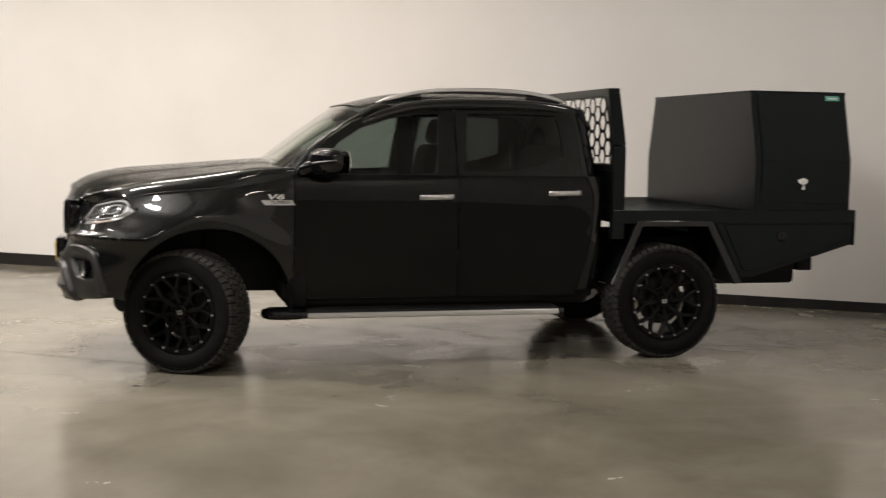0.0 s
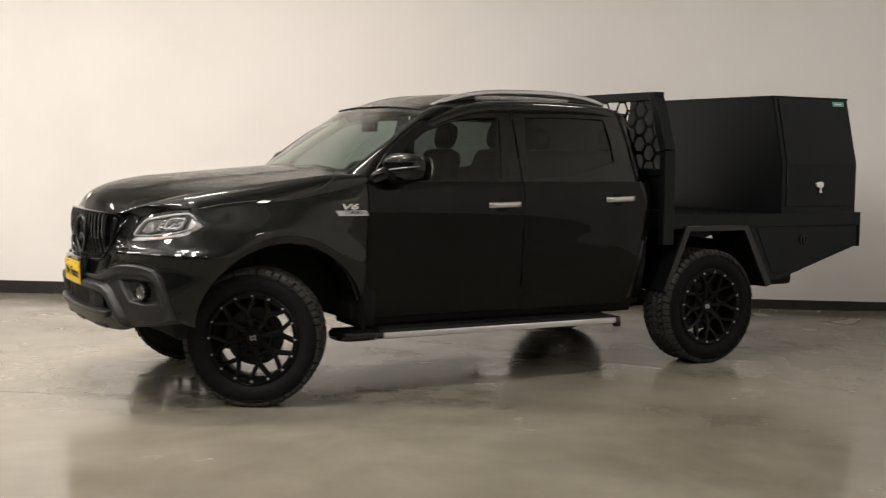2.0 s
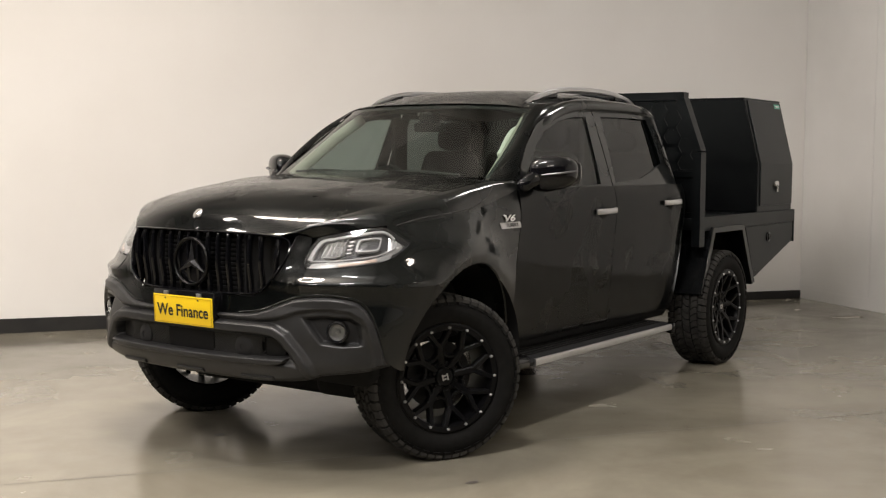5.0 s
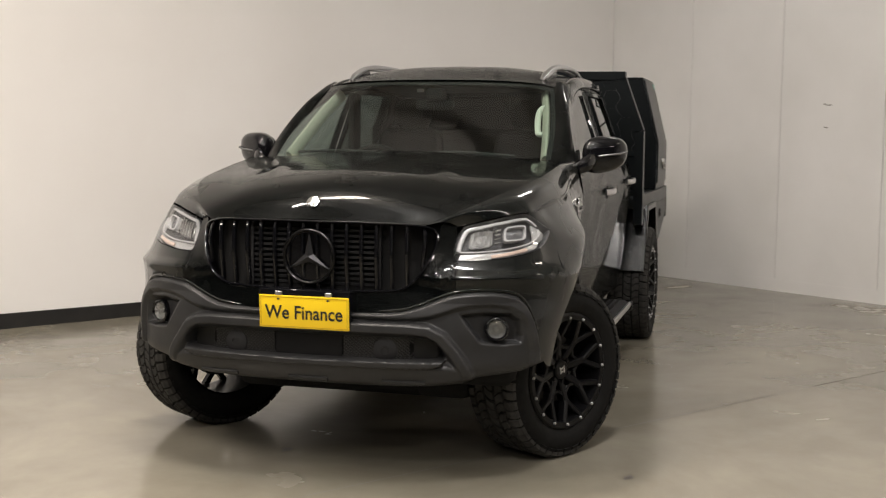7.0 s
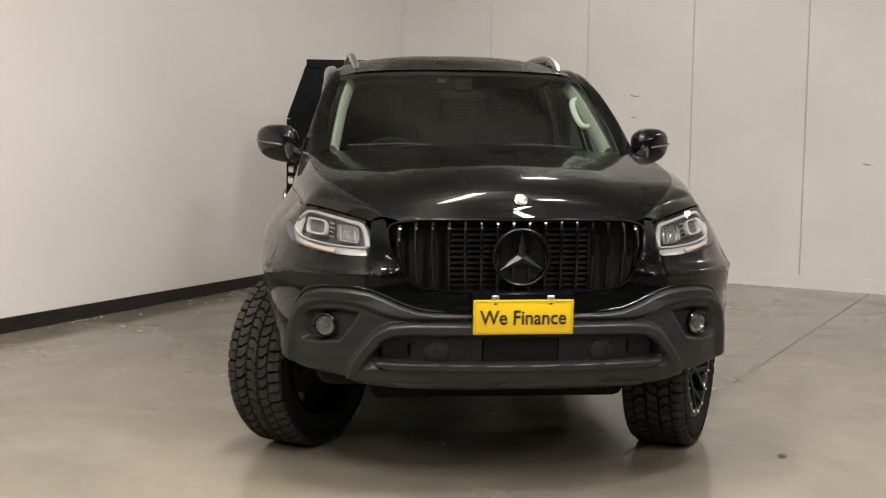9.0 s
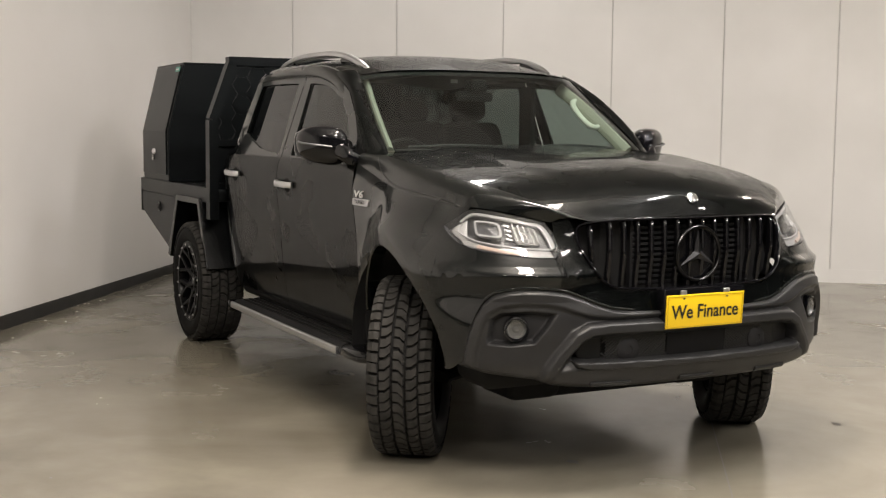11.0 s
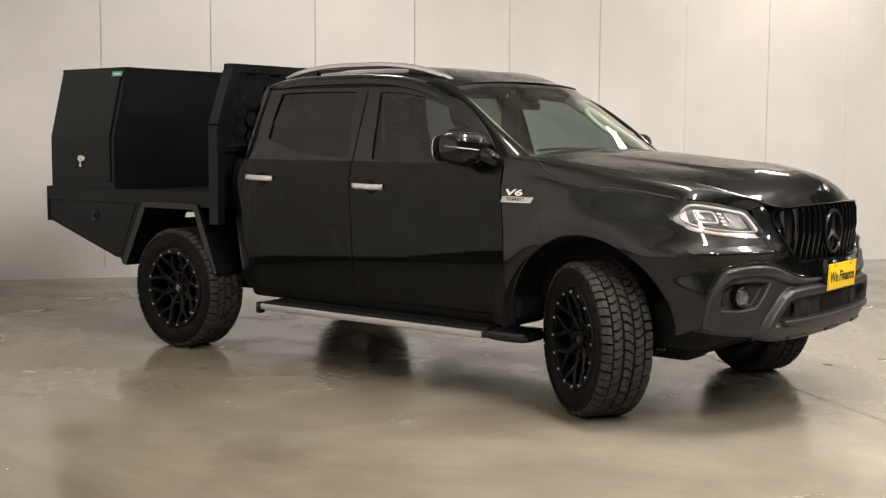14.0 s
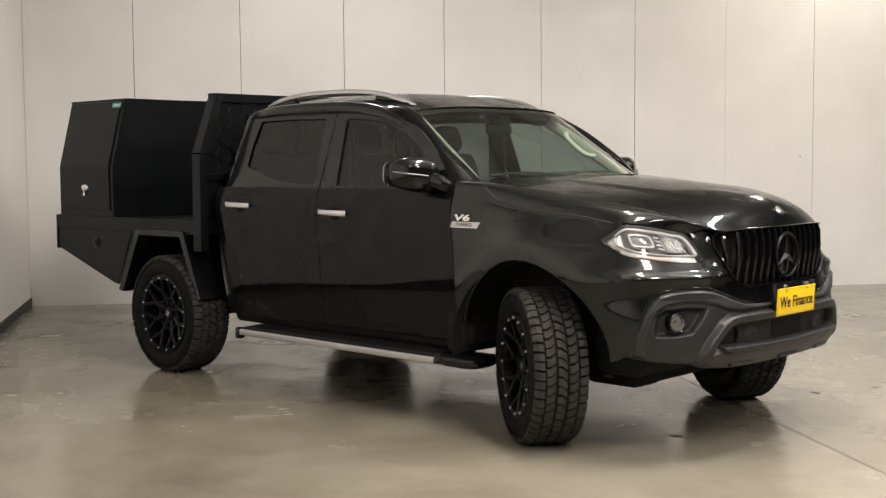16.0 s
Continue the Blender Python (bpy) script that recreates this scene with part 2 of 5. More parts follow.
def cage(rows, nr, nc):
    """A smooth grid of points from a coarse one (rows x columns x 3)."""
    c = np.asarray(rows, float)
    across = np.stack([spline(r, nc) for r in c])
    return np.stack([spline(across[:, j], nr) for j in range(nc)], 1)


def sheet(grid, side=1, thick=0.0, bm=None, closed=False):
    """A mesh over a grid of points; side -1 lays it on the other flank; thick goes inwards."""
    bm = bm or bmesh.new()
    g = np.asarray(grid, float) * (1, side, 1)
    vs = [[bm.verts.new(p) for p in row] for row in g]
    fs = []
    for a in range(len(vs) - 1):
        n = len(vs[a])
        for b in range(n if closed else n - 1):
            c = (b + 1) % n
            q = [vs[a][b], vs[a][c], vs[a + 1][c], vs[a + 1][b]]
            fs.append(bm.faces.new(q if side > 0 else q[::-1]))
    if thick:
        bmesh.ops.solidify(bm, geom=fs, thickness=thick)
    return bm


def mirrored(grid):
    """A half grid (columns from the middle outwards) made whole."""
    g = np.asarray(grid, float)
    return np.concatenate([g[:, :0:-1] * (1, -1, 1), g], 1)


def sweep(path, profile, up=(0, 0, 1), bm=None, cap=True, ups=None, closed=False, scale=None):
    """A profile of (across, up) points carried along a path."""
    bm = bm or bmesh.new()
    p = np.asarray(path, float)
    n = len(p)
    tan = np.gradient(p, axis=0) if not closed else np.roll(p, -1, 0) - np.roll(p, 1, 0)
    rings = []
    for k in range(n):
        t = Vector(tan[k]).normalized()
        w = Vector(ups[k] if ups is not None else up)
        s = t.cross(w).normalized()
        w = s.cross(t).normalized()
        f = 1.0 if scale is None else scale[k]
        rings.append([bm.verts.new(Vector(p[k]) + s * (a * f) + w * (b * f)) for a, b in profile])
    m = len(profile)
    for k in range(n if closed else n - 1):
        a, b = rings[k], rings[(k + 1) % n]
        for j in range(m):
            bm.faces.new((a[j], a[(j + 1) % m], b[(j + 1) % m], b[j]))
    if cap and not closed:
        bm.faces.new(rings[0][::-1])
        bm.faces.new(rings[-1])
    bmesh.ops.recalc_face_normals(bm, faces=bm.faces[:])
    return bm


def oval(a, b, n=12, power=1.0):
    out = []
    for k in range(n):
        c, s = math.cos(2 * math.pi * k / n), math.sin(2 * math.pi * k / n)
        out.append((a * math.copysign(abs(c) ** power, c), b * math.copysign(abs(s) ** power, s)))
    return out


def lathe(profile, n=48, bm=None, axis="Y"):
    """Turns a profile of (radius, along) about the y axis."""
    bm = bm or bmesh.new()
    rings = []
    for k in range(n):
        a = 2 * math.pi * k / n
        rings.append([bm.verts.new((r * math.cos(a), y, r * math.sin(a))) for r, y in profile])
    for k in range(n):
        a, b = rings[k], rings[(k + 1) % n]
        for j in range(len(profile) - 1):
            bm.faces.new((a[j], a[j + 1], b[j + 1], b[j]))
    return bm


def slab(bm, outline, thick, place):
    """A prism from a flat outline: place(a, b, depth) gives the point."""
    lo = [bm.verts.new(place(a, b, 0.0)) for a, b in outline]
    hi = [bm.verts.new(place(a, b, thick)) for a, b in outline]
    n = len(outline)
    bm.faces.new(lo[::-1])
    bm.faces.new(hi)
    for k in range(n):
        bm.faces.new((lo[k], lo[(k + 1) % n], hi[(k + 1) % n], hi[k]))
    bmesh.ops.recalc_face_normals(bm, faces=bm.faces[:])
    return bm


def lettering(name, text, size, m, mat, parent, depth=0.001, bold=0.0):
    cu = bpy.data.curves.new(name, "FONT")
    cu.body, cu.size, cu.extrude, cu.offset = text, size, depth, bold
    cu.align_x, cu.align_y = "CENTER", "CENTER"
    tmp = bpy.data.objects.new(name, cu)
    me = bpy.data.meshes.new_from_object(tmp)
    bpy.data.objects.remove(tmp)
    me.materials.clear()
    me.materials.append(mat)
    me.transform(m)
    ob = new(name, me)
    ob.parent = parent
    return ob


# ---------------------------------------------------------------- the room
def room_box(u0, u1, v0, v1, z0, z1, bevel=0.0, bm=None):
    m = Matrix.Translation(CORNER) @ Matrix.Rotation(ALONG_1, 4, "Z")
    return box(bm or bmesh.new(), u0, u1, v0, v1, z0, z1, bevel, 1, m)


slab_mesh = room_box(-0.3, ROOM_U + 0.3, -0.3, ROOM_V + 0.3, -0.4, 0.0)
for v in slab_mesh.verts:
    v.co.z += ground(v.co.x)
setting("floor", slab_mesh, floor_mat, "grey-beige sealed concrete floor with a soft sheen", "floor")
setting("wall_1", room_box(-0.3, ROOM_U + 0.3, -0.3, 0.0, -0.2, ROOM_H), wall_paint, "plain white painted wall above a black skirting", "wall")
# unseen far walls added to close the room, charcoal to darken body reflections
setting("wall_3", room_box(ROOM_U, ROOM_U + 0.3, 0.0, ROOM_V, -0.2, ROOM_H), dark_wall, "unseen far wall, charcoal to keep reflections dark", "wall")
setting("wall_4", room_box(-0.3, ROOM_U + 0.3, ROOM_V, ROOM_V + 0.3, -0.2, ROOM_H), dark_wall, "unseen far wall, charcoal to keep reflections dark", "wall")
setting("ceiling", room_box(-0.3, ROOM_U + 0.3, -0.3, ROOM_V + 0.3, ROOM_H, ROOM_H + 0.2), ceiling_mat, "pale grey painted ceiling with steel beams", "ceiling")
setting("skirting", room_box(0.0, ROOM_U, 0.0, 0.016, -0.2, 0.1, 0.002), skirt, "black painted skirting board along the white wall", "skirting")

# steel beams and purlins under the ceiling
beam_mat = material("pale_beam_paint", (0.55, 0.55, 0.53), 0.6)
grain(beam_mat, 3.0, (0.48, 0.48, 0.46), (0.6, 0.6, 0.58))
for bu in (0.9, 3.4, 5.2, 8.2, 11.6, 15.0, 18.4):
    bm = room_box(bu - 0.09, bu + 0.09, 0.0, ROOM_V, ROOM_H - 0.27, ROOM_H - 0.255)
    room_box(bu - 0.012, bu + 0.012, 0.0, ROOM_V, ROOM_H - 0.255, ROOM_H, bm=bm)
    setting("ceiling_beam", bm, beam_mat, "pale painted steel beam under the ceiling", "beam")
# panelled wall: backing and upright sandwich panels with recessed joints
wall_2 = setting("wall_2", room_box(-0.3, -0.03, 0.0, ROOM_V, -0.2, ROOM_H), seam_mat, "white insulated panel wall with dark upright joints", "wall")
SEAM = 1.0295
FAINT = (7, 9, 12)
k = 0
while k * SEAM < ROOM_V - 0.1:
    v0, v1 = k * SEAM, min((k + 1) * SEAM, ROOM_V)
    part("wall_panel", room_box(-0.03, 0.0, v0 + (0.001 if k in FAINT else 0.0028), v1 - (0.001 if k + 1 in FAINT else 0.0028), -0.2, ROOM_H, 0.0015), panel_paint, wall_2, smooth=False)
    k += 1

# saw-cut joints in the slab
cut = bmesh.new()
P0, P1 = Vector((1.5, -0.255, 0.0)), Vector((-4.0, 3.69, 0.0))
heading = (P1 - P0).normalized()
a, b = P0 - heading * 6.5, P1 + heading * 1.4
across = Vector((-heading.y, heading.x, 0)) * 0.0026
cut.faces.new([cut.verts.new(p + Vector((0, 0, 0.0015 + ground(p.x)))) for p in (a - across, b - across, b + across, a + across)])
setting("floor_joint", cut, joint_mat, "thin dark saw-cut joint in the concrete floor", "joint")

# plain upstand at the foot of the panels, and marks on them
setting("panel_upstand", room_box(0.0, 0.0016, 0.0, ROOM_V, -0.2, 0.125, 0.0006), panel_paint, "white upstand along the foot of the panel wall", "upstand")
scuff_mat = material("grey_scuff", (0.32, 0.31, 0.29), 0.8)
for path_uv in ([(3.27, 0.205), (3.30, 0.232), (3.34, 0.24), (3.40, 0.243)], [(2.50, 1.72), (2.54, 1.705), (2.58, 1.708)], [(2.51, 1.515), (2.55, 1.508)], [(8.085, 1.43), (8.09, 1.41)], [(4.62, 1.12), (4.68, 1.118)]):
    pts = np.array([room(0.0015, v, z) for v, z in path_uv])
    setting("wall_scuff", sweep(pts, oval(0.0015, 0.006, 6), up=(0, 0, 1)), scuff_mat, "small grey scuff on the white panel wall", "scuff")

stain_mat = material("dark_floor_stain", (0.06, 0.052, 0.045), 0.6)
fleck_mat = material("pale_fleck", (0.7, 0.68, 0.64), 0.8)
rng = random.Random(4)


def blot(bm, x, y, r, z=0.0012, n=12):
    vs = []
    for q in range(n):
        a = 2 * math.pi * q / n
        rr = r * rng.uniform(0.55, 1.15)
        vs.append(bm.verts.new((x + rr * 1.5 * math.cos(a), y + rr * 0.8 * math.sin(a), z + ground(x + rr * 1.5 * math.cos(a)))))
    bm.faces.new(vs)


for x, y, r in ((0.618, 1.689, 0.022), (0.425, 1.265, 0.026), (0.438, -0.283, 0.03), (-0.26, -2.35, 0.008), (-0.9, -1.55, 0.018), (0.9, -2.4, 0.012), (2.1, 0.9, 0.014)):
    bm = bmesh.new()
    blot(bm, x, y, r)
    setting("floor_stain", bm, stain_mat, "small dark stain on the concrete floor", "stain")
bm = bmesh.new()
for q in range(70):
    if q < 45:
        p = room(rng.uniform(0.02, 5.0) ** 1.0, 0.03 + abs(rng.gauss(0, 0.12)), 0)
    else:
        p = room(0.03 + abs(rng.gauss(0, 0.15)), rng.uniform(0.02, 1.6), 0)
    blot(bm, p.x, p.y, rng.uniform(0.004, 0.014), 0.002, 7)
for x, y in ((-3.26, 1.2), (-1.357, -3.345), (1.1, 2.9), (0.2, 4.2)):
    blot(bm, x, y, 0.007, 0.002, 7)
tagged(part("paint_flakes", bm, fleck_mat, None, smooth=False), "pale paint flakes and grit scattered along the walls", "debris", kind="stuff")


# ---------------------------------------------------------------- the truck: x ahead, y to its left, front axle at x = 0
truck = new("pickup_truck")
tagged(truck, "glossy black double-cab pickup truck with a black steel tray", "pickup truck")

W_PLAN = curve([-2.70, -2.6, -2.3, -1.5, -0.9, -0.58, -0.42, -0.28, -0.1, 0.05, 0.3, 0.46, 0.6], [0.884, 0.899, 0.897, 0.889, 0.886, 0.892, 0.903, 0.928, 0.972, 1.000, 1.020, 1.014, 0.980])
W_RISE = curve([0.36, 0.44, 0.54, 0.62, 0.67, 0.72, 0.80, 0.90, 1.0, 1.06, 1.10, 1.15, 1.20, 1.245], [-0.094, -0.074, -0.057, -0.046, -0.040, -0.0355, -0.0285, -0.020, -0.009, -0.0025, 0.0, -0.003, -0.011, -0.026])
SHUT = curve([-0.60, -0.5, -0.3, 0.0, 0.3, 0.46], [1.25, 1.218, 1.172, 1.132, 1.104, 1.088])     # bonnet gap on the fender
HOOD_EDGE = curve([-0.6, -0.3, 0.0, 0.4, 0.6, 0.68], [1.25, 1.228, 1.198, 1.146, 1.11, 1.085])
SOFT = curve([-0.6, -0.45, -0.2, 0.1, 0.5], [0.024, 0.045, 0.074, 0.102, 0.15])


def flank(x, z):
    """Half width of the body side at x, z below the belt."""
    return W_PLAN(x) + W_RISE(z)


def fender_y(x, z):
    """Half width of the fender: flank, wheel-arch flare and the rounding up to the bonnet edge."""
    ahead = np.clip((x + 0.2) / 0.55, 0, 1)
    reach, power = 0.15 + 0.19 * ahead, 2.0 - 0.7 * ahead
    d = HOOD_EDGE(x) - z
    r = np.sqrt(((x + 0.03) / 0.525) ** 2 + ((z - 0.415) / 0.488) ** 2)
    flare = (0.021 * np.exp(-((np.maximum(r - 1.07, 0) / 0.17) ** 2)) - 0.002 * np.exp(-((x / 0.5) ** 2))) * np.clip((z - 0.60) / 0.22, 0, 1)
    up, mid = np.clip((z - 0.96) / 0.16, 0, 1), np.clip((x + 0.56) / 0.42, 0, 1)
    shoulder = 0.042 * up * up * (3 - 2 * up) * mid * mid * (3 - 2 * mid)
    return flank(x, np.minimum(z, 1.17)) + flare - shoulder - (SOFT(x) + 0.03 * ahead) * np.clip(1 - d / reach, 0, 1) ** power


def house(x, z):
    """Half width of the cab above the belt."""
    s = (z - 1.24) / 0.5
    return 0.861 - 0.162 * s - 0.012 * s * s - 0.014 * np.clip((-2.2 - x) / 0.5, 0, 1) ** 2


def front_x(y):
    return PLAN(np.abs(y))


PLAN = curve([0.0, 0.25, 0.45, 0.60, 0.72, 0.82, 0.88, 0.92, 0.945, 0.955], [0.872, 0.864, 0.842, 0.80, 0.742, 0.668, 0.60, 0.53, 0.455, 0.38])


def nose(y, z, off=0.0):
    """A place on the nose: rake behind the lamps, bulge at the bumper; off stands proud of it."""
    y = np.asarray(y, float)
    z = np.asarray(z, float) + 0 * y
    x = front_x(y)
    slope = (front_x(np.abs(y) + 0.004) - front_x(np.abs(y) - 0.004)) / 0.008
    nx, ny = 1 / np.sqrt(1 + slope**2), -slope / np.sqrt(1 + slope**2)
    rake = np.clip((np.abs(y) - 0.42) / 0.16, 0, 1) * np.clip(z - 0.85, 0, 1) * 0.68
    bulge = BULGE(z) + 0.016 * np.clip((np.abs(y) - 0.5) / 0.14, 0, 1) * np.clip((0.872 - z) / 0.03, 0, 1) * np.clip((z - 0.74) / 0.06, 0, 1)
    bulge = bulge + 0.011 * np.exp(-(((z - 0.842) / 0.03) ** 2)) * np.clip((np.abs(y) - 0.40) / 0.16, 0, 1)
    d = off + bulge
    return np.stack([x - rake + nx * d, y + np.sign(y) * ny * d * 0.6 - np.sign(y) * np.clip(z - 0.95, 0, 1) * 0.2 * np.clip((np.abs(y) - 0.6) / 0.3, 0, 1), z], -1)


WA, WL, XF = 0.84, 0.36, 0.30        # where the nose ends, length of the corner, where the fender begins


def skin(w, z):
    """One skin from the nose round the corner on to the fender; w runs outwards and then back."""
    w, z = np.broadcast_arrays(np.asarray(w, float), np.asarray(z, float))
    a = np.abs(w)
    out = nose(np.minimum(a, WA), z)
    p1, p0 = nose(np.full_like(a, WA), z), nose(np.full_like(a, WA - 0.02), z)
    f = fender_y(XF, z)
    p2 = np.stack([np.full_like(z, XF), f, z], -1)
    d2 = np.stack([np.full_like(z, -0.02), fender_y(XF - 0.02, z) - f, 0 * z], -1)
    chord = np.linalg.norm(p2 - p1, axis=-1, keepdims=True)
    m1 = (p1 - p0) / np.linalg.norm(p1 - p0, axis=-1, keepdims=True) * chord
    m2 = d2 / np.linalg.norm(d2, axis=-1, keepdims=True) * chord
    t = np.clip((a - WA) / WL, 0, 1)[..., None]
    corner = (2 * t**3 - 3 * t**2 + 1) * p1 + (t**3 - 2 * t**2 + t) * m1 + (-2 * t**3 + 3 * t**2) * p2 + (t**3 - t**2) * m2
    x = XF - (a - WA - WL)
    back = np.stack([x, fender_y(x, z), z], -1)
    out = np.where((a > WA)[..., None], corner, out)
    out = np.where((a > WA + WL)[..., None], back, out)
    return out * np.stack([np.ones_like(a), np.where(w < 0, -1.0, 1.0), np.ones_like(a)], -1)


def front(w, z, off=0.0):
    """A place on the nose or round its corner, standing off proud of the skin."""
    w, z = np.broadcast_arrays(np.asarray(w, float), np.asarray(z, float))
    p = skin(w, z)
    if np.isscalar(off) and off == 0:
        return p
    e = 0.006
    a, b = skin(w + e, z) - skin(w - e, z), skin(w, z + e) - skin(w, z - e)
    n = np.cross(a, b)
    n = n / np.linalg.norm(n, axis=-1, keepdims=True)
    return p + n * np.asarray(off, float)[..., None]


def skin_w(x, z, lo=0.84, hi=2.1):
    """The w at which the skin at height z has come back to x."""
    for _ in range(40):
        mid = (lo + hi) / 2
        if skin(mid, z)[0] > x:
            lo = mid
        else:
            hi = mid
    return lo


BULGE = curve([0.375, 0.42, 0.47, 0.55, 0.62, 0.68, 0.74, 0.80, 0.9, 1.1], [-0.05, -0.005, 0.025, 0.032, 0.036, 0.032, 0.018, 0.004, 0.0, 0.0])

from mathutils.bvhtree import BVHTree

# ---- bonnet: a domed top that ends in a crease, and sides that drop from it to the gap
CREASE = [(0.812, 0.468, 1.050), (0.722, 0.553, 1.091), (0.605, 0.632, 1.130), (0.45, 0.712, 1.172), (0.29, 0.767, 1.199), (-0.05, 0.806, 1.245), (-0.38, 0.816, 1.283), (-0.56, 0.808, 1.286)]
MIDDLE = [(0.868, 1.068), (0.832, 1.145), (0.748, 1.200), (0.55, 1.249), (0.36, 1.268), (0.0, 1.298), (-0.30, 1.320), (-0.44, 1.330)]
crease, middle = spline(CREASE, 64), spline(MIDDLE, 64)
hood_grid = []
for k, (c, (mx, mz)) in enumerate(zip(crease, middle)):
    s = np.linspace(0, 1, 44)
    row = np.stack([mx + (c[0] - mx) * s**2, c[1] * s, mz + (c[2] - mz) * s**1.65], -1)
    # raised middle with a soft crease on each side, fading out at the nose
    at = np.clip((row[:, 1] - 0.36 - 0.14 * k / 63 + 0.05) / 0.10, 0, 1)
    row[:, 2] += (0.006 * (1 - at * at * (3 - 2 * at)) - 0.004 * (1 - s**4)) * np.clip((k / 63 - 0.15) / 0.25, 0, 1)
    hood_grid.append(row)
hood = part("bonnet", sheet(mirrored(hood_grid), thick=0.010), paint, truck, angle=24)

# ---- flanks: fender, doors, cab corner
FRONT_WIN = [(-0.70, 1.25), (-0.79, 1.37), (-0.88, 1.455), (-1.03, 1.55), (-1.23, 1.615), (-1.40, 1.64), (-1.57, 1.648), (-1.555, 1.52), (-1.54, 1.38), (-1.525, 1.255), (-1.25, 1.245), (-0.95, 1.243)]
FRONT_RIM = [(-0.60, 1.245), (-0.70, 1.38), (-0.80, 1.475), (-0.97, 1.59), (-1.19, 1.665), (-1.40, 1.69), (-1.662, 1.70), (-1.662, 1.52), (-1.662, 1.38), (-1.662, 1.235), (-1.25, 1.232), (-0.95, 1.235)]
REAR_WIN = [(-1.715, 1.262), (-1.73, 1.39), (-1.745, 1.52), (-1.76, 1.652), (-1.98, 1.657), (-2.2, 1.657), (-2.39, 1.652), (-2.415, 1.51), (-2.42, 1.372), (-2.25, 1.325), (-2.08, 1.285), (-1.9, 1.268)]
REAR_RIM = [(-1.672, 1.235), (-1.672, 1.39), (-1.672, 1.52), (-1.672, 1.70), (-1.98, 1.71), (-2.2, 1.71), (-2.46, 1.70), (-2.52, 1.51), (-2.545, 1.238), (-2.36, 1.238), (-2.1, 1.237), (-1.9, 1.236)]


def ring_sheet(outer, inner, side, surf, rows=4, inset=0.014):
    """The frame between a rim and a window outline, turned in at the window."""
    o, i = np.array(outer), np.array(inner)
    o = np.concatenate([spline(np.array([o[k], o[(k + 1) % len(o)]]), 4)[:-1] for k in range(len(o))])
    i = np.concatenate([spline(np.array([i[k], i[(k + 1) % len(i)]]), 4)[:-1] for k in range(len(i))])
    g = []
    for s in np.linspace(0, 1, rows):
        q = o * (1 - s) + i * s
        g.append(np.stack([q[:, 0], surf(q[:, 0], q[:, 1]), q[:, 1]], -1))
    q = i
    g.append(np.stack([q[:, 0], surf(q[:, 0], q[:, 1]) - inset, q[:, 1]], -1))
    return sheet(g, side, closed=True)


def pane(outline, side, surf, back, thick=0.005):
    o = np.array(outline)
    o = np.concatenate([spline(np.array([o[k], o[(k + 1) % len(o)]]), 4)[:-1] for k in range(len(o))])
    mid = o.mean(0)
    g = []
    for s in (1.02, 0.75, 0.5, 0.25, 0.02):
        q = mid + (o - mid) * s
        g.append(np.stack([q[:, 0], surf(q[:, 0], q[:, 1]) - back, q[:, 1]], -1))
    bm = sheet(g, side, closed=True)
    bmesh.ops.contextual_create(bm, geom=[e for e in bm.edges if e.is_boundary and (e.verts[0].co.xz - Vector(mid)).length < 0.1])
    return bm


REAR_EDGE = curve([0.40, 0.55, 0.75, 0.95, 1.08, 1.2, 1.30], [-2.50, -2.555, -2.60, -2.622, -2.622, -2.59, -2.545])


def door_panel(x_front, x_rear, side, z_low, z_high):
    """A door skin between two upright edges, each a function of z."""
    zs = np.r_[np.linspace(z_low, 0.6, 7), np.linspace(0.63, 0.74, 7), np.linspace(0.78, z_high, 14)]
    g = []
    for z in zs:
        xs = np.linspace(x_front(z), x_rear(z), 26)
        g.append(np.stack([xs, flank(xs, z + 0 * xs), z + 0 * xs], -1))
    return sheet(g, side, thick=0.02)


def handle_mesh(x, z, side):
    bm = bmesh.new()
    y = float(flank(x, z))
    path = spline([(x + 0.114, y + 0.006, z - 0.001), (x + 0.088, y + 0.026, z), (x, y + 0.034, z + 0.002), (x - 0.082, y + 0.03, z + 0.004), (x - 0.108, y + 0.012, z + 0.005)], 16)
    sweep(path * (1, side, 1), oval(0.017, 0.009, 12, 0.7), up=(0, side, 0), bm=bm)
    return bm


# flat disc on the door skin; its dark colour paints the recess's shade
def cup_shade_mesh(x, z, side):
    y = float(flank(x, z))
    bm = bmesh.new()
    out = []
    for r, rise in ((1.0, 0.0004), (0.96, 0.0022), (0.6, 0.0016), (0.05, 0.0012)):
        a = np.linspace(0, 2 * math.pi, 24, endpoint=False)
        cx, cz = x + 0.047 * r * np.cos(a), z + 0.041 * r * np.sin(a)
        out.append(np.stack([cx, flank(cx, cz) + rise, cz], -1))
    return sheet(out, side, bm=bm, closed=True)


# lower edge of the painted nose, lower edge and tip of the headlight, along the skin
Z_LOW = curve([0, 0.33, 0.40, 0.46, 0.53, 0.58, 0.65, 0.72, 0.775, 0.82, 0.855, 0.885, 0.905, 0.92, 0.932, 0.96, 1.2], [0.700, 0.702, 0.710, 0.729, 0.758, 0.777, 0.788, 0.789, 0.782, 0.765, 0.724, 0.664, 0.604, 0.545, 0.505, 0.478, 0.468])
TIP_X = 0.40
TIP_W = skin_w(TIP_X, 1.016)
GAP = curve([0.865, TIP_W], [1.095, float(SHUT(TIP_X))])
LAMP_TOP = curve([0.865, 0.94, 1.0, TIP_W], [1.084, 1.063, 1.036, 1.018])
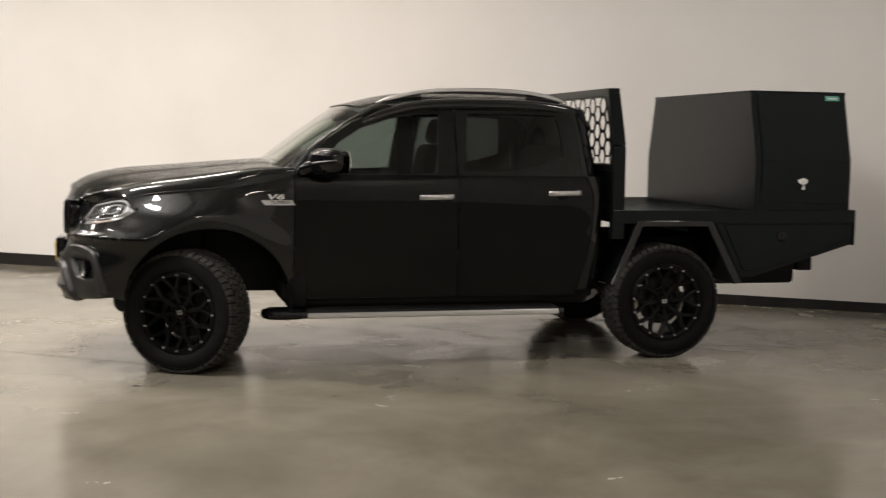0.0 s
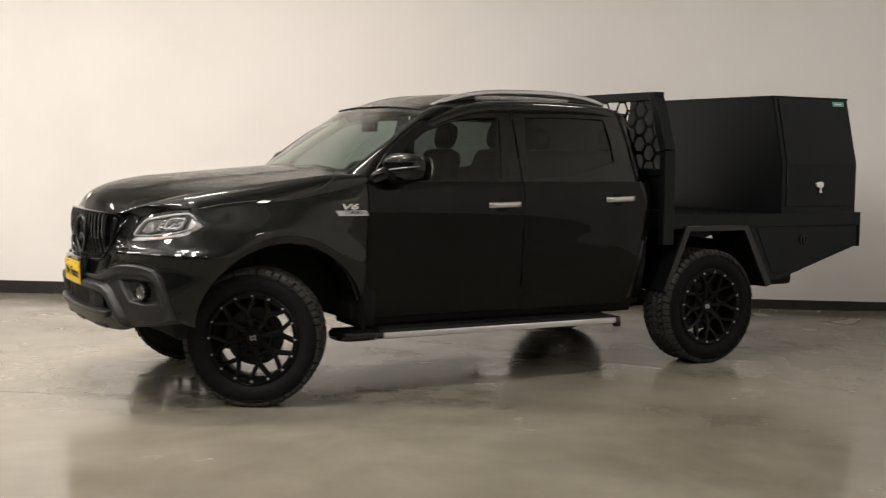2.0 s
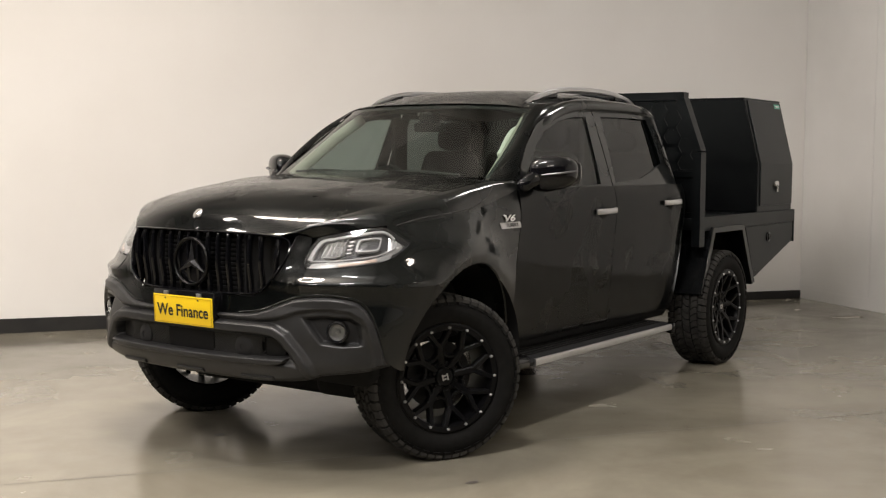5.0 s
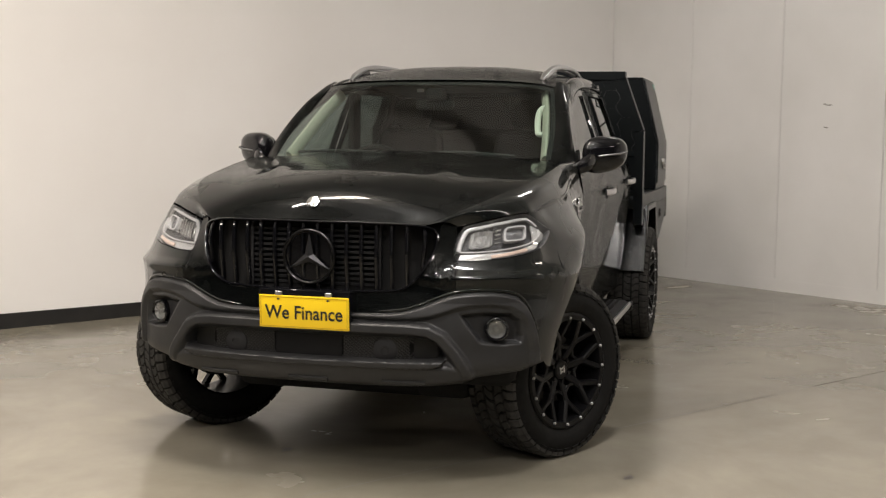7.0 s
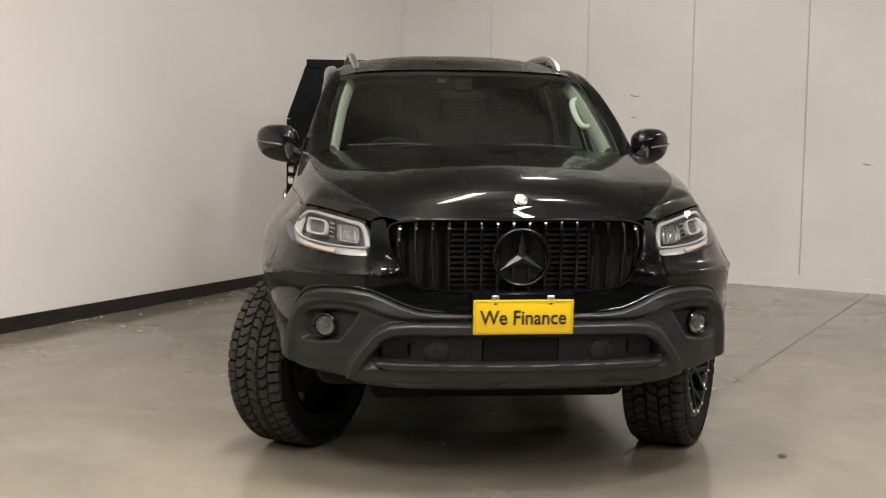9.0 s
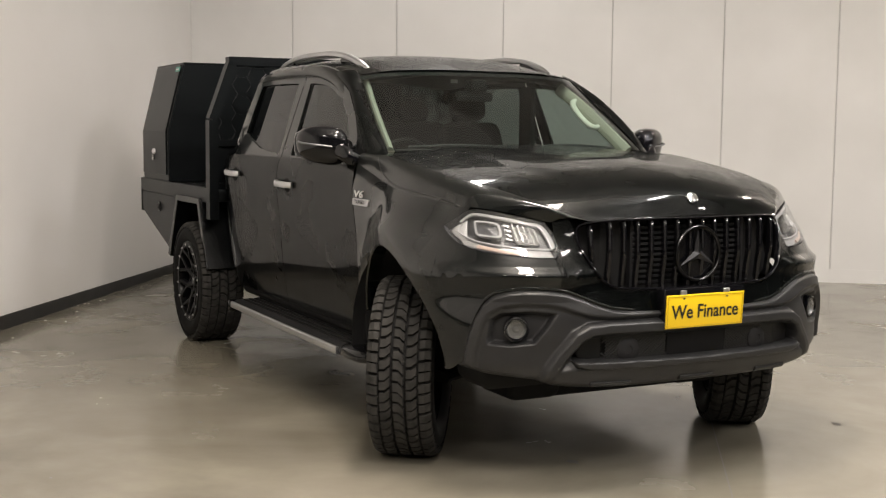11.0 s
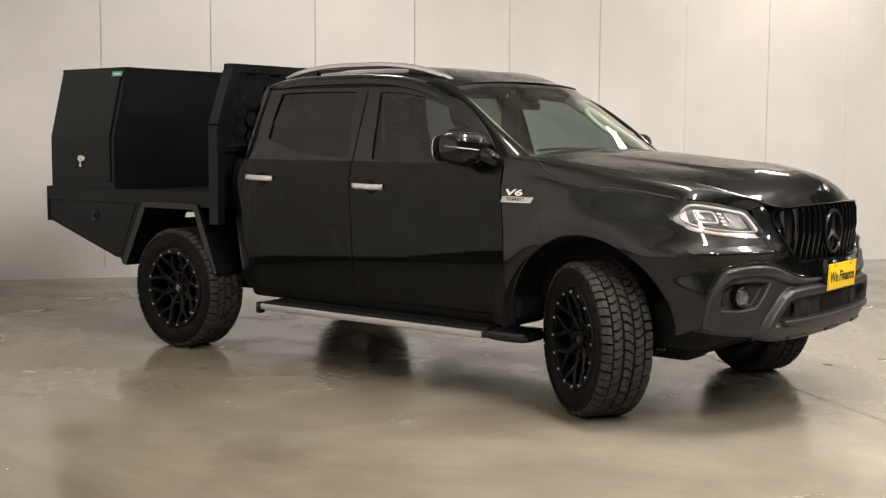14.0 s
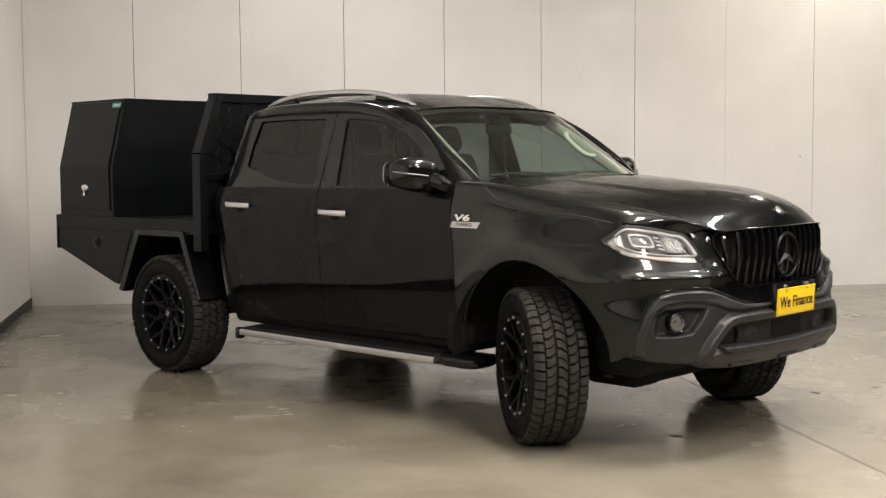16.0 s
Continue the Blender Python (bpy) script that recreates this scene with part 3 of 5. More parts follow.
LAMP_LOW = curve([0.575, 0.60, 0.66, 0.78, 0.88, 0.945, 1.0, TIP_W], [0.912, 0.906, 0.906, 0.917, 0.936, 0.955, 0.985, 1.017])


for side, hand in ((1, "left"), (-1, "right")):
    # fender and bumper corner in one skin, from under the headlight to the door
    th = np.radians(np.linspace(9, 165, 60))
    ax, az = -0.03 + 0.525 * np.cos(th), 0.415 + 0.488 * np.sin(th)
    aw = np.array([skin_w(x, z) for x, z in zip(ax, az)])
    ws = np.r_[np.linspace(0.60, 0.84, 20), np.linspace(0.846, aw[0] - 0.012, 26), aw[0] - 0.002]
    low = Z_LOW(ws)
    tail = XF + WA + WL - np.array([-0.552, -0.562, -0.574])
    ws, low = np.r_[ws, aw, tail], np.r_[low, az, 0.50, 0.46, 0.42]
    tip = int(np.argmin(np.abs(ws - TIP_W)))
    ws[tip] = TIP_W
    ws, low = np.insert(ws, tip + 1, TIP_W + 0.0005), np.insert(low, tip + 1, low[tip])
    high = np.where(ws <= TIP_W, LAMP_LOW(ws), SHUT(skin(ws, np.full_like(ws, 1.05))[:, 0]))
    g = [skin(ws, low + (high - low) * s) for s in np.linspace(1, 0, 30)]
    bm = sheet(g, side)
    over = np.linspace(0.865, TIP_W, 14)
    sheet([skin(over, LAMP_TOP(over) + (GAP(over) - LAMP_TOP(over)) * s) for s in (1, 0.75, 0.5, 0.25, 0)], side, bm=bm)
    edge = skin(aw, az)
    lip = edge.copy()
    lip[:, 0] -= (lip[:, 0] + 0.03) * 0.014
    lip[:, 2] -= (lip[:, 2] - 0.415) * 0.014
    lip[:, 1] -= 0.006
    deep = lip.copy()
    deep[:, 1] -= 0.06
    sheet([edge, lip, deep], side, bm=bm)
    fender = part("fender", bm, paint, truck)

    # doors
    door = part("front_door", door_panel(lambda z: -0.581, lambda z: -1.664 - 0.02 * (1.24 - z), side, 0.425, 1.243), paint, truck)
    part("window_frame", ring_sheet(FRONT_RIM, FRONT_WIN, side, house), paint, door)
    part("window", pane(FRONT_WIN, side, house, 0.012), side_glass, door, "lightly tinted side window")
    part("handle", handle_mesh(-1.52, 1.098, side), silver, door, "satin silver pull handle")
    part("handle_cup_shade", cup_shade_mesh(-1.50, 1.094, side), dark, door)
    rdoor = part("rear_door", door_panel(lambda z: -1.670 - 0.02 * (1.24 - z), REAR_EDGE, side, 0.425, 1.243), paint, truck)
    part("window_frame", ring_sheet(REAR_RIM, REAR_WIN, side, house), paint, rdoor)
    part("window", pane(REAR_WIN, side, house, 0.012), privacy_glass, rdoor, "dark privacy glass")
    part("handle", handle_mesh(-2.41, 1.127, side), silver, rdoor, "satin silver pull handle")
    part("handle_cup_shade", cup_shade_mesh(-2.39, 1.122, side), dark, rdoor)

    # cab corner behind the rear door, and the pillar above it
    zs = np.linspace(0.46, 1.243, 20)
    g = [np.stack([np.linspace(REAR_EDGE(z) - 0.005, -2.70, 6), flank(np.linspace(REAR_EDGE(z) - 0.005, -2.70, 6), z) - np.linspace(0, 0.035, 6) * np.array([0, 0, 0.03, 0.12, 0.4, 1]), np.full(6, z)], -1) for z in zs]
    part("cab_corner", sheet(g, side), paint, truck)
    g = []
    for s in np.linspace(0, 1, 10):
        z = 1.24 + s * 0.46
        x0 = float(np.interp(z, [1.24, 1.32, 1.51, 1.70], [-2.545, -2.54, -2.52, -2.46]))
        xs = np.linspace(x0, -2.672 + 0.05 * s, 7)
        g.append(np.stack([xs, house(xs, z) - np.array([0, 0, 0.002, 0.008, 0.02, 0.04, 0.07]), np.full(7, z)], -1))
    part("rear_pillar", sheet(g, side), paint, truck)

    # windscreen pillar, from the edge of the glass to the door frame
    inner = spline([(-0.46, 0.745, 1.262), (-0.512, 0.736, 1.298), (-0.62, 0.728, 1.376), (-0.76, 0.712, 1.466), (-0.92, 0.68, 1.578), (-1.065, 0.648, 1.676), (-1.14, 0.63, 1.708)], 36)
    rim = spline([(-0.57, 1.228), (-0.60, 1.25), (-0.70, 1.383), (-0.80, 1.478), (-0.97, 1.593), (-1.19, 1.668), (-1.28, 1.684)], 36)
    outer = np.stack([rim[:, 0], house(rim[:, 0], rim[:, 1]) + 0.001, rim[:, 1]], -1)
    g = [inner + (outer - inner) * q + np.array([0.35, 0.5, 0.6]) * 0.022 * math.sin(math.pi * q) ** 0.8 for q in np.linspace(0, 1, 9)]
    part("windscreen_pillar", sheet(g, side, thick=0.006), paint, truck)

    # cant rail: roof side and down the rear corner
    path = spline(np.array([(-0.93, 0.735, 1.525), (-1.07, 0.712, 1.600), (-1.23, 0.695, 1.658), (-1.45, 0.69, 1.705), (-1.9, 0.692, 1.722), (-2.35, 0.68, 1.708), (-2.55, 0.66, 1.67), (-2.64, 0.66, 1.58)]) * (1, side, 1), 70)
    sc = np.interp(np.linspace(0, 1, 70), [0, 0.15, 0.5, 0.9, 1], [0.4, 0.95, 1.0, 1.0, 0.7])
    part("roof_side", sweep(path, oval(0.044, 0.032, 16), up=(0, side * 0.6, 0.8), scale=sc), paint, truck)

    # sill under the doors
    path = np.stack([np.linspace(-0.56, -2.6, 12), np.full(12, 0.74 * side), np.full(12, 0.415)], -1)
    part("sill", sweep(path, oval(0.05, 0.055, 12), up=(0, 0, 1)), dark, truck)

# ---- roof and windscreen
roof_rows = [
    [(-0.968, 0, 1.714), (-0.976, 0.3, 1.711), (-1.010, 0.53, 1.699), (-1.08, 0.65, 1.678)],
    [(-1.36, 0, 1.801), (-1.37, 0.3, 1.793), (-1.40, 0.57, 1.755), (-1.42, 0.69, 1.705)],
    [(-1.9, 0, 1.823), (-1.9, 0.3, 1.815), (-1.9, 0.58, 1.771), (-1.9, 0.70, 1.721)],
    [(-2.4, 0, 1.798), (-2.4, 0.3, 1.790), (-2.4, 0.57, 1.751), (-2.4, 0.685, 1.705)],
    [(-2.6, 0, 1.758), (-2.6, 0.3, 1.748), (-2.59, 0.55, 1.703), (-2.58, 0.66, 1.668)],
]
part("roof", sheet(mirrored(cage(roof_rows, 36, 16)), thick=0.012), paint, truck)
screen_rows = [
    [(-0.43, 0, 1.30), (-0.435, 0.3, 1.301), (-0.462, 0.58, 1.302), (-0.516, 0.735, 1.300)],
    [(-0.705, 0, 1.520), (-0.709, 0.3, 1.518), (-0.734, 0.56, 1.504), (-0.792, 0.708, 1.485)],
    [(-0.978, 0, 1.712), (-0.985, 0.3, 1.709), (-1.018, 0.53, 1.697), (-1.070, 0.646, 1.676)],
]
part("windscreen", sheet(mirrored(cage(screen_rows, 16, 12))), screen_glass, truck, "clear windscreen with a small sticker")
back = cage([[(-2.665, -0.80, 0.46), (-2.68, 0, 0.46), (-2.665, 0.80, 0.46)], [(-2.675, -0.83, 1.24), (-2.69, 0, 1.24), (-2.675, 0.83, 1.24)]], 6, 12)
part("cab_back", sheet(back), paint, truck)
back = cage([[(-2.672, -0.80, 1.24), (-2.69, 0, 1.24), (-2.672, 0.80, 1.24)], [(-2.61, -0.66, 1.70), (-2.62, 0, 1.735), (-2.61, 0.66, 1.70)]], 6, 12)
part("rear_window", sheet(back), rear_glass, truck, "dark rear window")

# ---- nose skin between lamps, grille and bumper
ys = np.r_[np.linspace(0, 0.36, 10), np.linspace(0.38, 0.60, 28)]
zh = np.interp(ys, [0, 0.36, 0.42, 0.47, 0.505, 0.52, 0.572, 0.58, 0.60], [0.772, 0.775, 0.805, 0.87, 0.95, 1.055, 1.055, 0.92, 0.898])
zl = Z_LOW(ys)
for side in (1, -1):
    g = [front(ys, zl * (1 - s) + zh * s) for s in np.linspace(0, 1, 16)]
    panel = part("nose_panel", sheet(g, side, thick=0.012), paint, truck)
    # rolled lower edge of the painted nose along the bumper
    ws = np.linspace(0.30, 0.915, 60)
    p, e = front(ws, Z_LOW(ws) + 0.005, 0.001), front(ws, Z_LOW(ws) + 0.005, 0.05)
    flip = np.array([1, side, 1])
    part("rolled_edge", sweep(p * flip, oval(0.006, 0.005, 10), ups=(e - p) * flip, scale=np.interp(ws, [0.30, 0.36, 0.86, 0.915], [0.3, 1, 1, 0.3])), paint, panel)

# ---- side of the bonnet, from its crease down to the headlight and the fender gap
for side in (1, -1):
    low = front(np.array([0.572, 0.60, 0.66, 0.76, 0.865]), np.array([1.040, 1.046, 1.062, 1.084, 1.095]))
    xs = np.array([TIP_X, 0.24, 0.05, -0.2, -0.4, -0.52, -0.585])
    low = np.concatenate([low, np.stack([xs, fender_y(xs, SHUT(xs)), SHUT(xs)], -1)])
    low = spline(low, 60)
    top = spline(CREASE, 400)
    # match the two edges by how far back they are
    share = np.linspace(0, 1, 60)
    back = np.interp(share, [0, 1], [0.812, -0.56]) * share + (1 - share) * (low[:, 0] + 0.02)
    top = top[[int(np.argmin(np.abs(top[:, 0] - x))) for x in np.clip(back, -0.56, 0.812)]]
    top[0], top[-1] = CREASE[0], CREASE[-1]
    g = [top * (1 - s) + low * s + np.array([0.0, 0.014, 0.018]) * math.sin(math.pi * s) for s in np.linspace(0, 1, 9)]
    flap = part("bonnet_side", sheet(g, side), paint, hood)
    wing = [o for o in truck.children if o.name.startswith("fender")][0 if side > 0 else 1]
    trees = [BVHTree.FromPolygons([v.co for v in o.data.vertices], [tuple(p.vertices) for p in o.data.polygons]) for o in (flap, wing, hood)]
    line = []
    for x, z in spline([(-0.385, 1.272), (-0.345, 1.245), (-0.30, 1.214), (-0.20, 1.176), (-0.08, 1.153), (0.06, 1.141), (0.25, 1.124), (0.36, 1.107), (0.43, 1.093)], 60):
        hits = [t.ray_cast(Vector((x, 2.0 * side, z)), Vector((0, -side, 0)))[0] for t in trees]
        hits = [h for h in hits if h is not None]
        if hits:
            line.append(max(hits, key=lambda h: h.y * side) + Vector((0, side * 0.0004, 0)))
    part("bonnet_gap", sweep(np.array(line), oval(0.0028, 0.0012, 6), up=(0, side, 0.4)), ink, hood)

# ---- bumper: one moulded skin with a brow over the fog lamps, a guard loop round the intake and a lower bar
BROW = [(-0.1, 0.696), (0.33, 0.698), (0.40, 0.706), (0.46, 0.725), (0.53, 0.754), (0.58, 0.773), (0.65, 0.784), (0.72, 0.785), (0.775, 0.778), (0.82, 0.761), (0.853, 0.72), (0.883, 0.66), (0.903, 0.60), (0.918, 0.54), (0.925, 0.48),
        (0.872, 0.472), (0.868, 0.54), (0.855, 0.60), (0.843, 0.645), (0.825, 0.685), (0.79, 0.713), (0.725, 0.725), (0.655, 0.722), (0.60, 0.711), (0.54, 0.690), (0.50, 0.679), (0.43, 0.670), (-0.1, 0.672)]
GUARD = [(-0.1, 0.637), (0.42, 0.637), (0.495, 0.630), (0.54, 0.606), (0.595, 0.535), (0.63, 0.478), (0.65, 0.42)]
CHIN = [(-0.1, 0.50), (0.57, 0.50), (0.625, 0.485), (0.65, 0.40), (0.60, 0.33), (-0.1, 0.33)]
BAR = [(-0.1, 0.508), (0.562, 0.515), (0.548, 0.492), (0.50, 0.481), (-0.1, 0.479)]
FOG = [(0.842, 0.60), (0.832, 0.672), (0.80, 0.701), (0.70, 0.710), (0.61, 0.700), (0.645, 0.64), (0.69, 0.575), (0.77, 0.563), (0.835, 0.568)]
INTAKE = [(-0.1, 0.606), (0.43, 0.604), (0.515, 0.596), (0.55, 0.560), (0.568, 0.517), (0.50, 0.508), (-0.1, 0.508)]


def ease(a, b, v):
    t = np.clip((v - a) / (b - a), 0, 1)
    return t * t * (3 - 2 * t)


def from_line(points, w, z, closed=False):
    """Distance in the skin from a chain of (w, z) places."""
    best = np.full(np.shape(w), 9.0)
    for (a, b), (c, d) in zip(points, points[1:] + points[:1] if closed else points[1:]):
        t = np.clip(((w - a) * (c - a) + (z - b) * (d - b)) / ((c - a) ** 2 + (d - b) ** 2), 0, 1)
        best = np.minimum(best, np.hypot(w - a - t * (c - a), z - b - t * (d - b)))
    return best


def depth_in(poly, w, z):
    """How far inside an outline a place lies, negative outside."""
    hit = np.zeros(np.shape(w), bool)
    for (x0, y0), (x1, y1) in zip(poly, poly[1:] + poly[:1]):
        if y0 != y1:
            hit ^= ((y0 > z) != (y1 > z)) & (w < (x1 - x0) * (z - y0) / (y1 - y0) + x0)
    return np.where(hit, 1, -1) * from_line(poly, w, z, True)


BOT = curve([0, 0.40, 0.55, 0.71, 0.84, 0.92, 0.965], [0.378, 0.381, 0.390, 0.412, 0.430, 0.447, 0.455])


def bumper_rise(w, z):
    """How far the bumper stands proud of the nose at (w, z)."""
    w = np.abs(w)
    brow = 0.020 * ease(-0.004, 0.012, depth_in(BROW, w, z))
    guard = 0.034 * (1 - ease(0.012, 0.034, from_line(GUARD, w, z))) * ease(0.40, 0.47, z)
    chin = 0.026 * ease(-0.01, 0.02, depth_in(CHIN, w, z)) * ease(0.0, 0.05, z - BOT(w))
    bar = 0.040 * ease(-0.004, 0.008, depth_in(BAR, w, z))
    h = np.maximum(np.maximum(brow, guard), np.maximum(chin, bar))
    under = ease(0.62, 0.68, w) * ease(0.0, 0.012, 0.446 + (w - 0.70) * 0.135 - z)
    h = h - 0.016 * under - 0.036 * ease(0.0, 0.018, depth_in(FOG, w, z))
    h = h - 0.02 * (1 - ease(0.0, 0.015, z - BOT(w)))
    sunk = ease(0.0, 0.012, depth_in(INTAKE, w, z))
    return h * (1 - sunk) - 0.05 * sunk


half_w = np.r_[np.linspace(0, 0.40, 34), np.linspace(0.406, 0.965, 104)]
ws = np.r_[-half_w[:0:-1], half_w]
rows = np.linspace(0, 1, 100)[:, None]
W_, Z_ = np.broadcast_arrays(ws, BOT(np.abs(ws)) * (1 - rows) + (Z_LOW(np.abs(ws)) - 0.001) * rows)
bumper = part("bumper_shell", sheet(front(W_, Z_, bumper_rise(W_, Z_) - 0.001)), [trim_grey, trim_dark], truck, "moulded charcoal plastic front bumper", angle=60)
# recess floors: dark intake plastic, and fog pockets coloured darker for their shade
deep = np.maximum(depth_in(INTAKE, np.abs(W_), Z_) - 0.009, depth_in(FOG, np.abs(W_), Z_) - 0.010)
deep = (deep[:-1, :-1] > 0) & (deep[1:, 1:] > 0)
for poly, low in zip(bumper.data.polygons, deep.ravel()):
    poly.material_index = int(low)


# ---------------------------------------------------------------- wheels
TYRE_R, TYRE_W, RIM_R = 0.394, 0.275, 0.258


def tyre_mesh():
    half = TYRE_W / 2
    prof = [(RIM_R - 0.01, -half + 0.03), (RIM_R + 0.012, -half + 0.012), (0.31, -half - 0.004), (0.345, -half + 0.002), (0.372, -half + 0.018), (0.380, -half + 0.035),
            (0.382, 0.0), (0.380, half - 0.035), (0.372, half - 0.018), (0.345, half - 0.002), (0.31, half + 0.004), (RIM_R + 0.012, half - 0.012), (RIM_R - 0.01, half - 0.03)]
    return lathe(prof, 64)


def tread_mesh():
    """Five rows of blocks round the tyre: bent blocks that interlock in the middle, broad lugs on the shoulders."""
    bm = bmesh.new()
    count = 54
    rows = [(-0.110, 0.050, 0.0, 0.14, 0.0), (-0.056, 0.046, 0.55, 0.42, 0.18), (0.0, 0.046, 0.2, -0.48, -0.20), (0.056, 0.046, 0.75, 0.42, 0.18), (0.110, 0.050, 0.3, -0.14, 0.0)]
    pitch = 2 * math.pi / count
    for y0, w, phase, slant, bend in rows:
        for k in range(count):
            a = pitch * (k + phase + 0.05 * math.sin(k * 2.3 + phase * 9))
            low, top = [], []
            for ring, r, pull in ((low, 0.380, 0.0), (top, TYRE_R, 0.05)):
                for da, dy in ((-0.42, -0.5), (-0.42, 0.0), (-0.42, 0.5), (0.42, 0.5), (0.42, 0.0), (0.42, -0.5)):
                    da = da - math.copysign(pull, da) + slant * dy + bend * (1 - 2 * abs(dy))
                    yy = y0 + w * dy * (0.92 if pull else 1.0)
                    rr = r - (0.006 if abs(yy) > 0.11 else 0.0) - 0.5 * max(0, abs(yy) - 0.115)
                    ring.append(bm.verts.new((rr * math.cos(a + pitch * da), yy, rr * math.sin(a + pitch * da))))
            bm.faces.new(top[:2] + top[4:])
            bm.faces.new(top[1:5])
            for j in range(6):
                bm.faces.new((low[j], low[(j + 1) % 6], top[(j + 1) % 6], top[j]))
    bmesh.ops.recalc_face_normals(bm, faces=bm.faces[:])
    return bm


def shoulder_mesh(side):
    """A ring of raised lugs round a sidewall."""
    turn, high = [], []
    for k in range(40):
        for da, h in ((-0.057, 0.0), (-0.052, 0.0062), (0.046, 0.0062), (0.051, 0.0)):
            turn.append(2 * math.pi * (k + (0.35 if side > 0 else 0.0)) / 40 + da)
            high.append(h)
    turn, high = np.array(turn), np.array(high)
    g = []
    for r, share, lean in ((0.350, 0.0, 0.0), (0.352, 1.0, 0.0), (0.378, 1.0, 1.15), (0.381, 0.0, 1.3)):
        rr = r + 0.0 * turn
        g.append(np.stack([rr * np.cos(turn), TYRE_W / 2 - 0.004 + high * share - 0.5 * max(0, r - 0.352) * (1 if lean else 0), rr * np.sin(turn)], -1))
    return sheet(g, side, closed=True)


def rim_mesh():
    """Barrel, stepped outer lip and back of the wheel; the face looks along +y."""
    half = TYRE_W / 2
    prof = [(RIM_R - 0.02, -half + 0.03), (RIM_R - 0.03, 0.0), (RIM_R - 0.034, half - 0.06), (RIM_R - 0.03, half - 0.022), (RIM_R - 0.026, half - 0.008), (RIM_R - 0.004, half - 0.006), (RIM_R + 0.006, half - 0.012), (RIM_R + 0.006, half - 0.03)]
    return lathe(prof, 56)


def beam(bm, p, q, width, y_p, y_q, deep=0.026):
    """A bar of the wheel face between two places in its plane."""
    p, q = Vector((p[0], 0, p[1])), Vector((q[0], 0, q[1]))
    d = (q - p).normalized()
    s = Vector((-d.z, 0, d.x)) * width / 2
    vs = []
    for c, y in ((p, y_p), (q, y_q)):
        for sgn, dy in ((-1, 0), (-0.62, 0.006), (0.62, 0.006), (1, 0), (1, -deep), (-1, -deep)):
            vs.append(bm.verts.new((c.x + s.x * sgn, y + dy, c.z + s.z * sgn)))
    for j in range(6):
        bm.faces.new((vs[j], vs[(j + 1) % 6], vs[6 + (j + 1) % 6], vs[6 + j]))
    bm.faces.new(vs[:6][::-1])
    bm.faces.new(vs[6:])


def spoke_mesh():
    """Eight stout spokes, each forking in two towards the rim and tied to its neighbours near the hub."""
    half = TYRE_W / 2
    bm = bmesh.new()
    pol = lambda r, a: (r * math.cos(a), r * math.sin(a))
    for k in range(8):
        a, st = 2 * math.pi * k / 8, math.pi / 8
        beam(bm, pol(0.05, a), pol(0.150, a), 0.034, half - 0.060, half - 0.040, 0.034)
        for sgn in (-1, 1):
            beam(bm, pol(0.143, a), pol(RIM_R - 0.026, a + sgn * st * 0.60), 0.025, half - 0.041, half - 0.016, 0.03)
            beam(bm, pol(0.122, a), pol(0.098, a + sgn * st), 0.018, half - 0.050, half - 0.056, 0.03)
    bmesh.ops.recalc_face_normals(bm, faces=bm.faces[:])
    return bm


def hub_mesh():
    half = TYRE_W / 2
    bm = lathe([(0.075, half - 0.11), (0.075, half - 0.068), (0.06, half - 0.064), (0.046, half - 0.064), (0.044, half - 0.05), (0.038, half - 0.045), (0.0005, half - 0.044)], 28)
    for k in range(6):
        a = 2 * math.pi * (k + 0.5) / 6
        lathe_at = [(0.0105, half - 0.07), (0.0105, half - 0.052), (0.008, half - 0.048), (0.0005, half - 0.048)]
        sub = lathe(lathe_at, 8)
        bmesh.ops.translate(sub, verts=sub.verts[:], vec=(0.0575 * math.cos(a), 0, 0.0575 * math.sin(a)))
        me = bpy.data.meshes.new("nut")
        sub.to_mesh(me)
        sub.free()
        bm.from_mesh(me)
        bpy.data.meshes.remove(me)
    return bm


def build_wheel():
    wheel = part("wheel", rim_mesh(), rim_black, truck, "black alloy wheel with silver rim bolts")
    part("tyre", tyre_mesh(), rubber, wheel)
    part("tread", tread_mesh(), tread_rubber, wheel, "dusty chunky all-terrain tread", smooth=False)
    part("tyre_shoulder", shoulder_mesh(1), rubber, wheel, smooth=False)
    part("tyre_shoulder", shoulder_mesh(-1), rubber, wheel, smooth=False)
    part("spokes", spoke_mesh(), rim_black, wheel, angle=20)
    part("hub", hub_mesh(), rim_black, wheel)
    logo = bmesh.new()
    half = TYRE_W / 2
    for x0, z0, w, h in ((-0.012, 0.0, 0.007, 0.034), (0.004, 0.008, 0.018, 0.007), (0.004, -0.008, 0.018, 0.007), (0.013, 0.0, 0.006, 0.03)):
        box(logo, x0 - w / 2, x0 + w / 2, half - 0.045, half - 0.042, z0 - h / 2, z0 + h / 2)
    part("cap_mark", logo, silver, wheel, smooth=False)
    brake = lathe([(0.06, 0.0), (0.165, 0.0), (0.165, 0.02), (0.06, 0.02)], 40)
    part("brake_disc", brake, disc_metal, wheel)
    bolt = bmesh.new()
    lathe([(0.0072, half - 0.008), (0.0072, half - 0.003), (0.005, half + 0.0005), (0.0004, half + 0.0015)], 8, bolt)
    bolt_me = None
    for k in range(16):
        a = 2 * math.pi * (k + 0.5) / 16
        if bolt_me is None:
            ob = part("rim_bolt", bolt, bolt_silver, wheel)
            bolt_me = ob.data
        else:
            ob = new("rim_bolt", bolt_me)
            ob.parent = wheel
        ob.location = ((RIM_R - 0.016) * math.cos(a), 0, (RIM_R - 0.016) * math.sin(a))
    return wheel


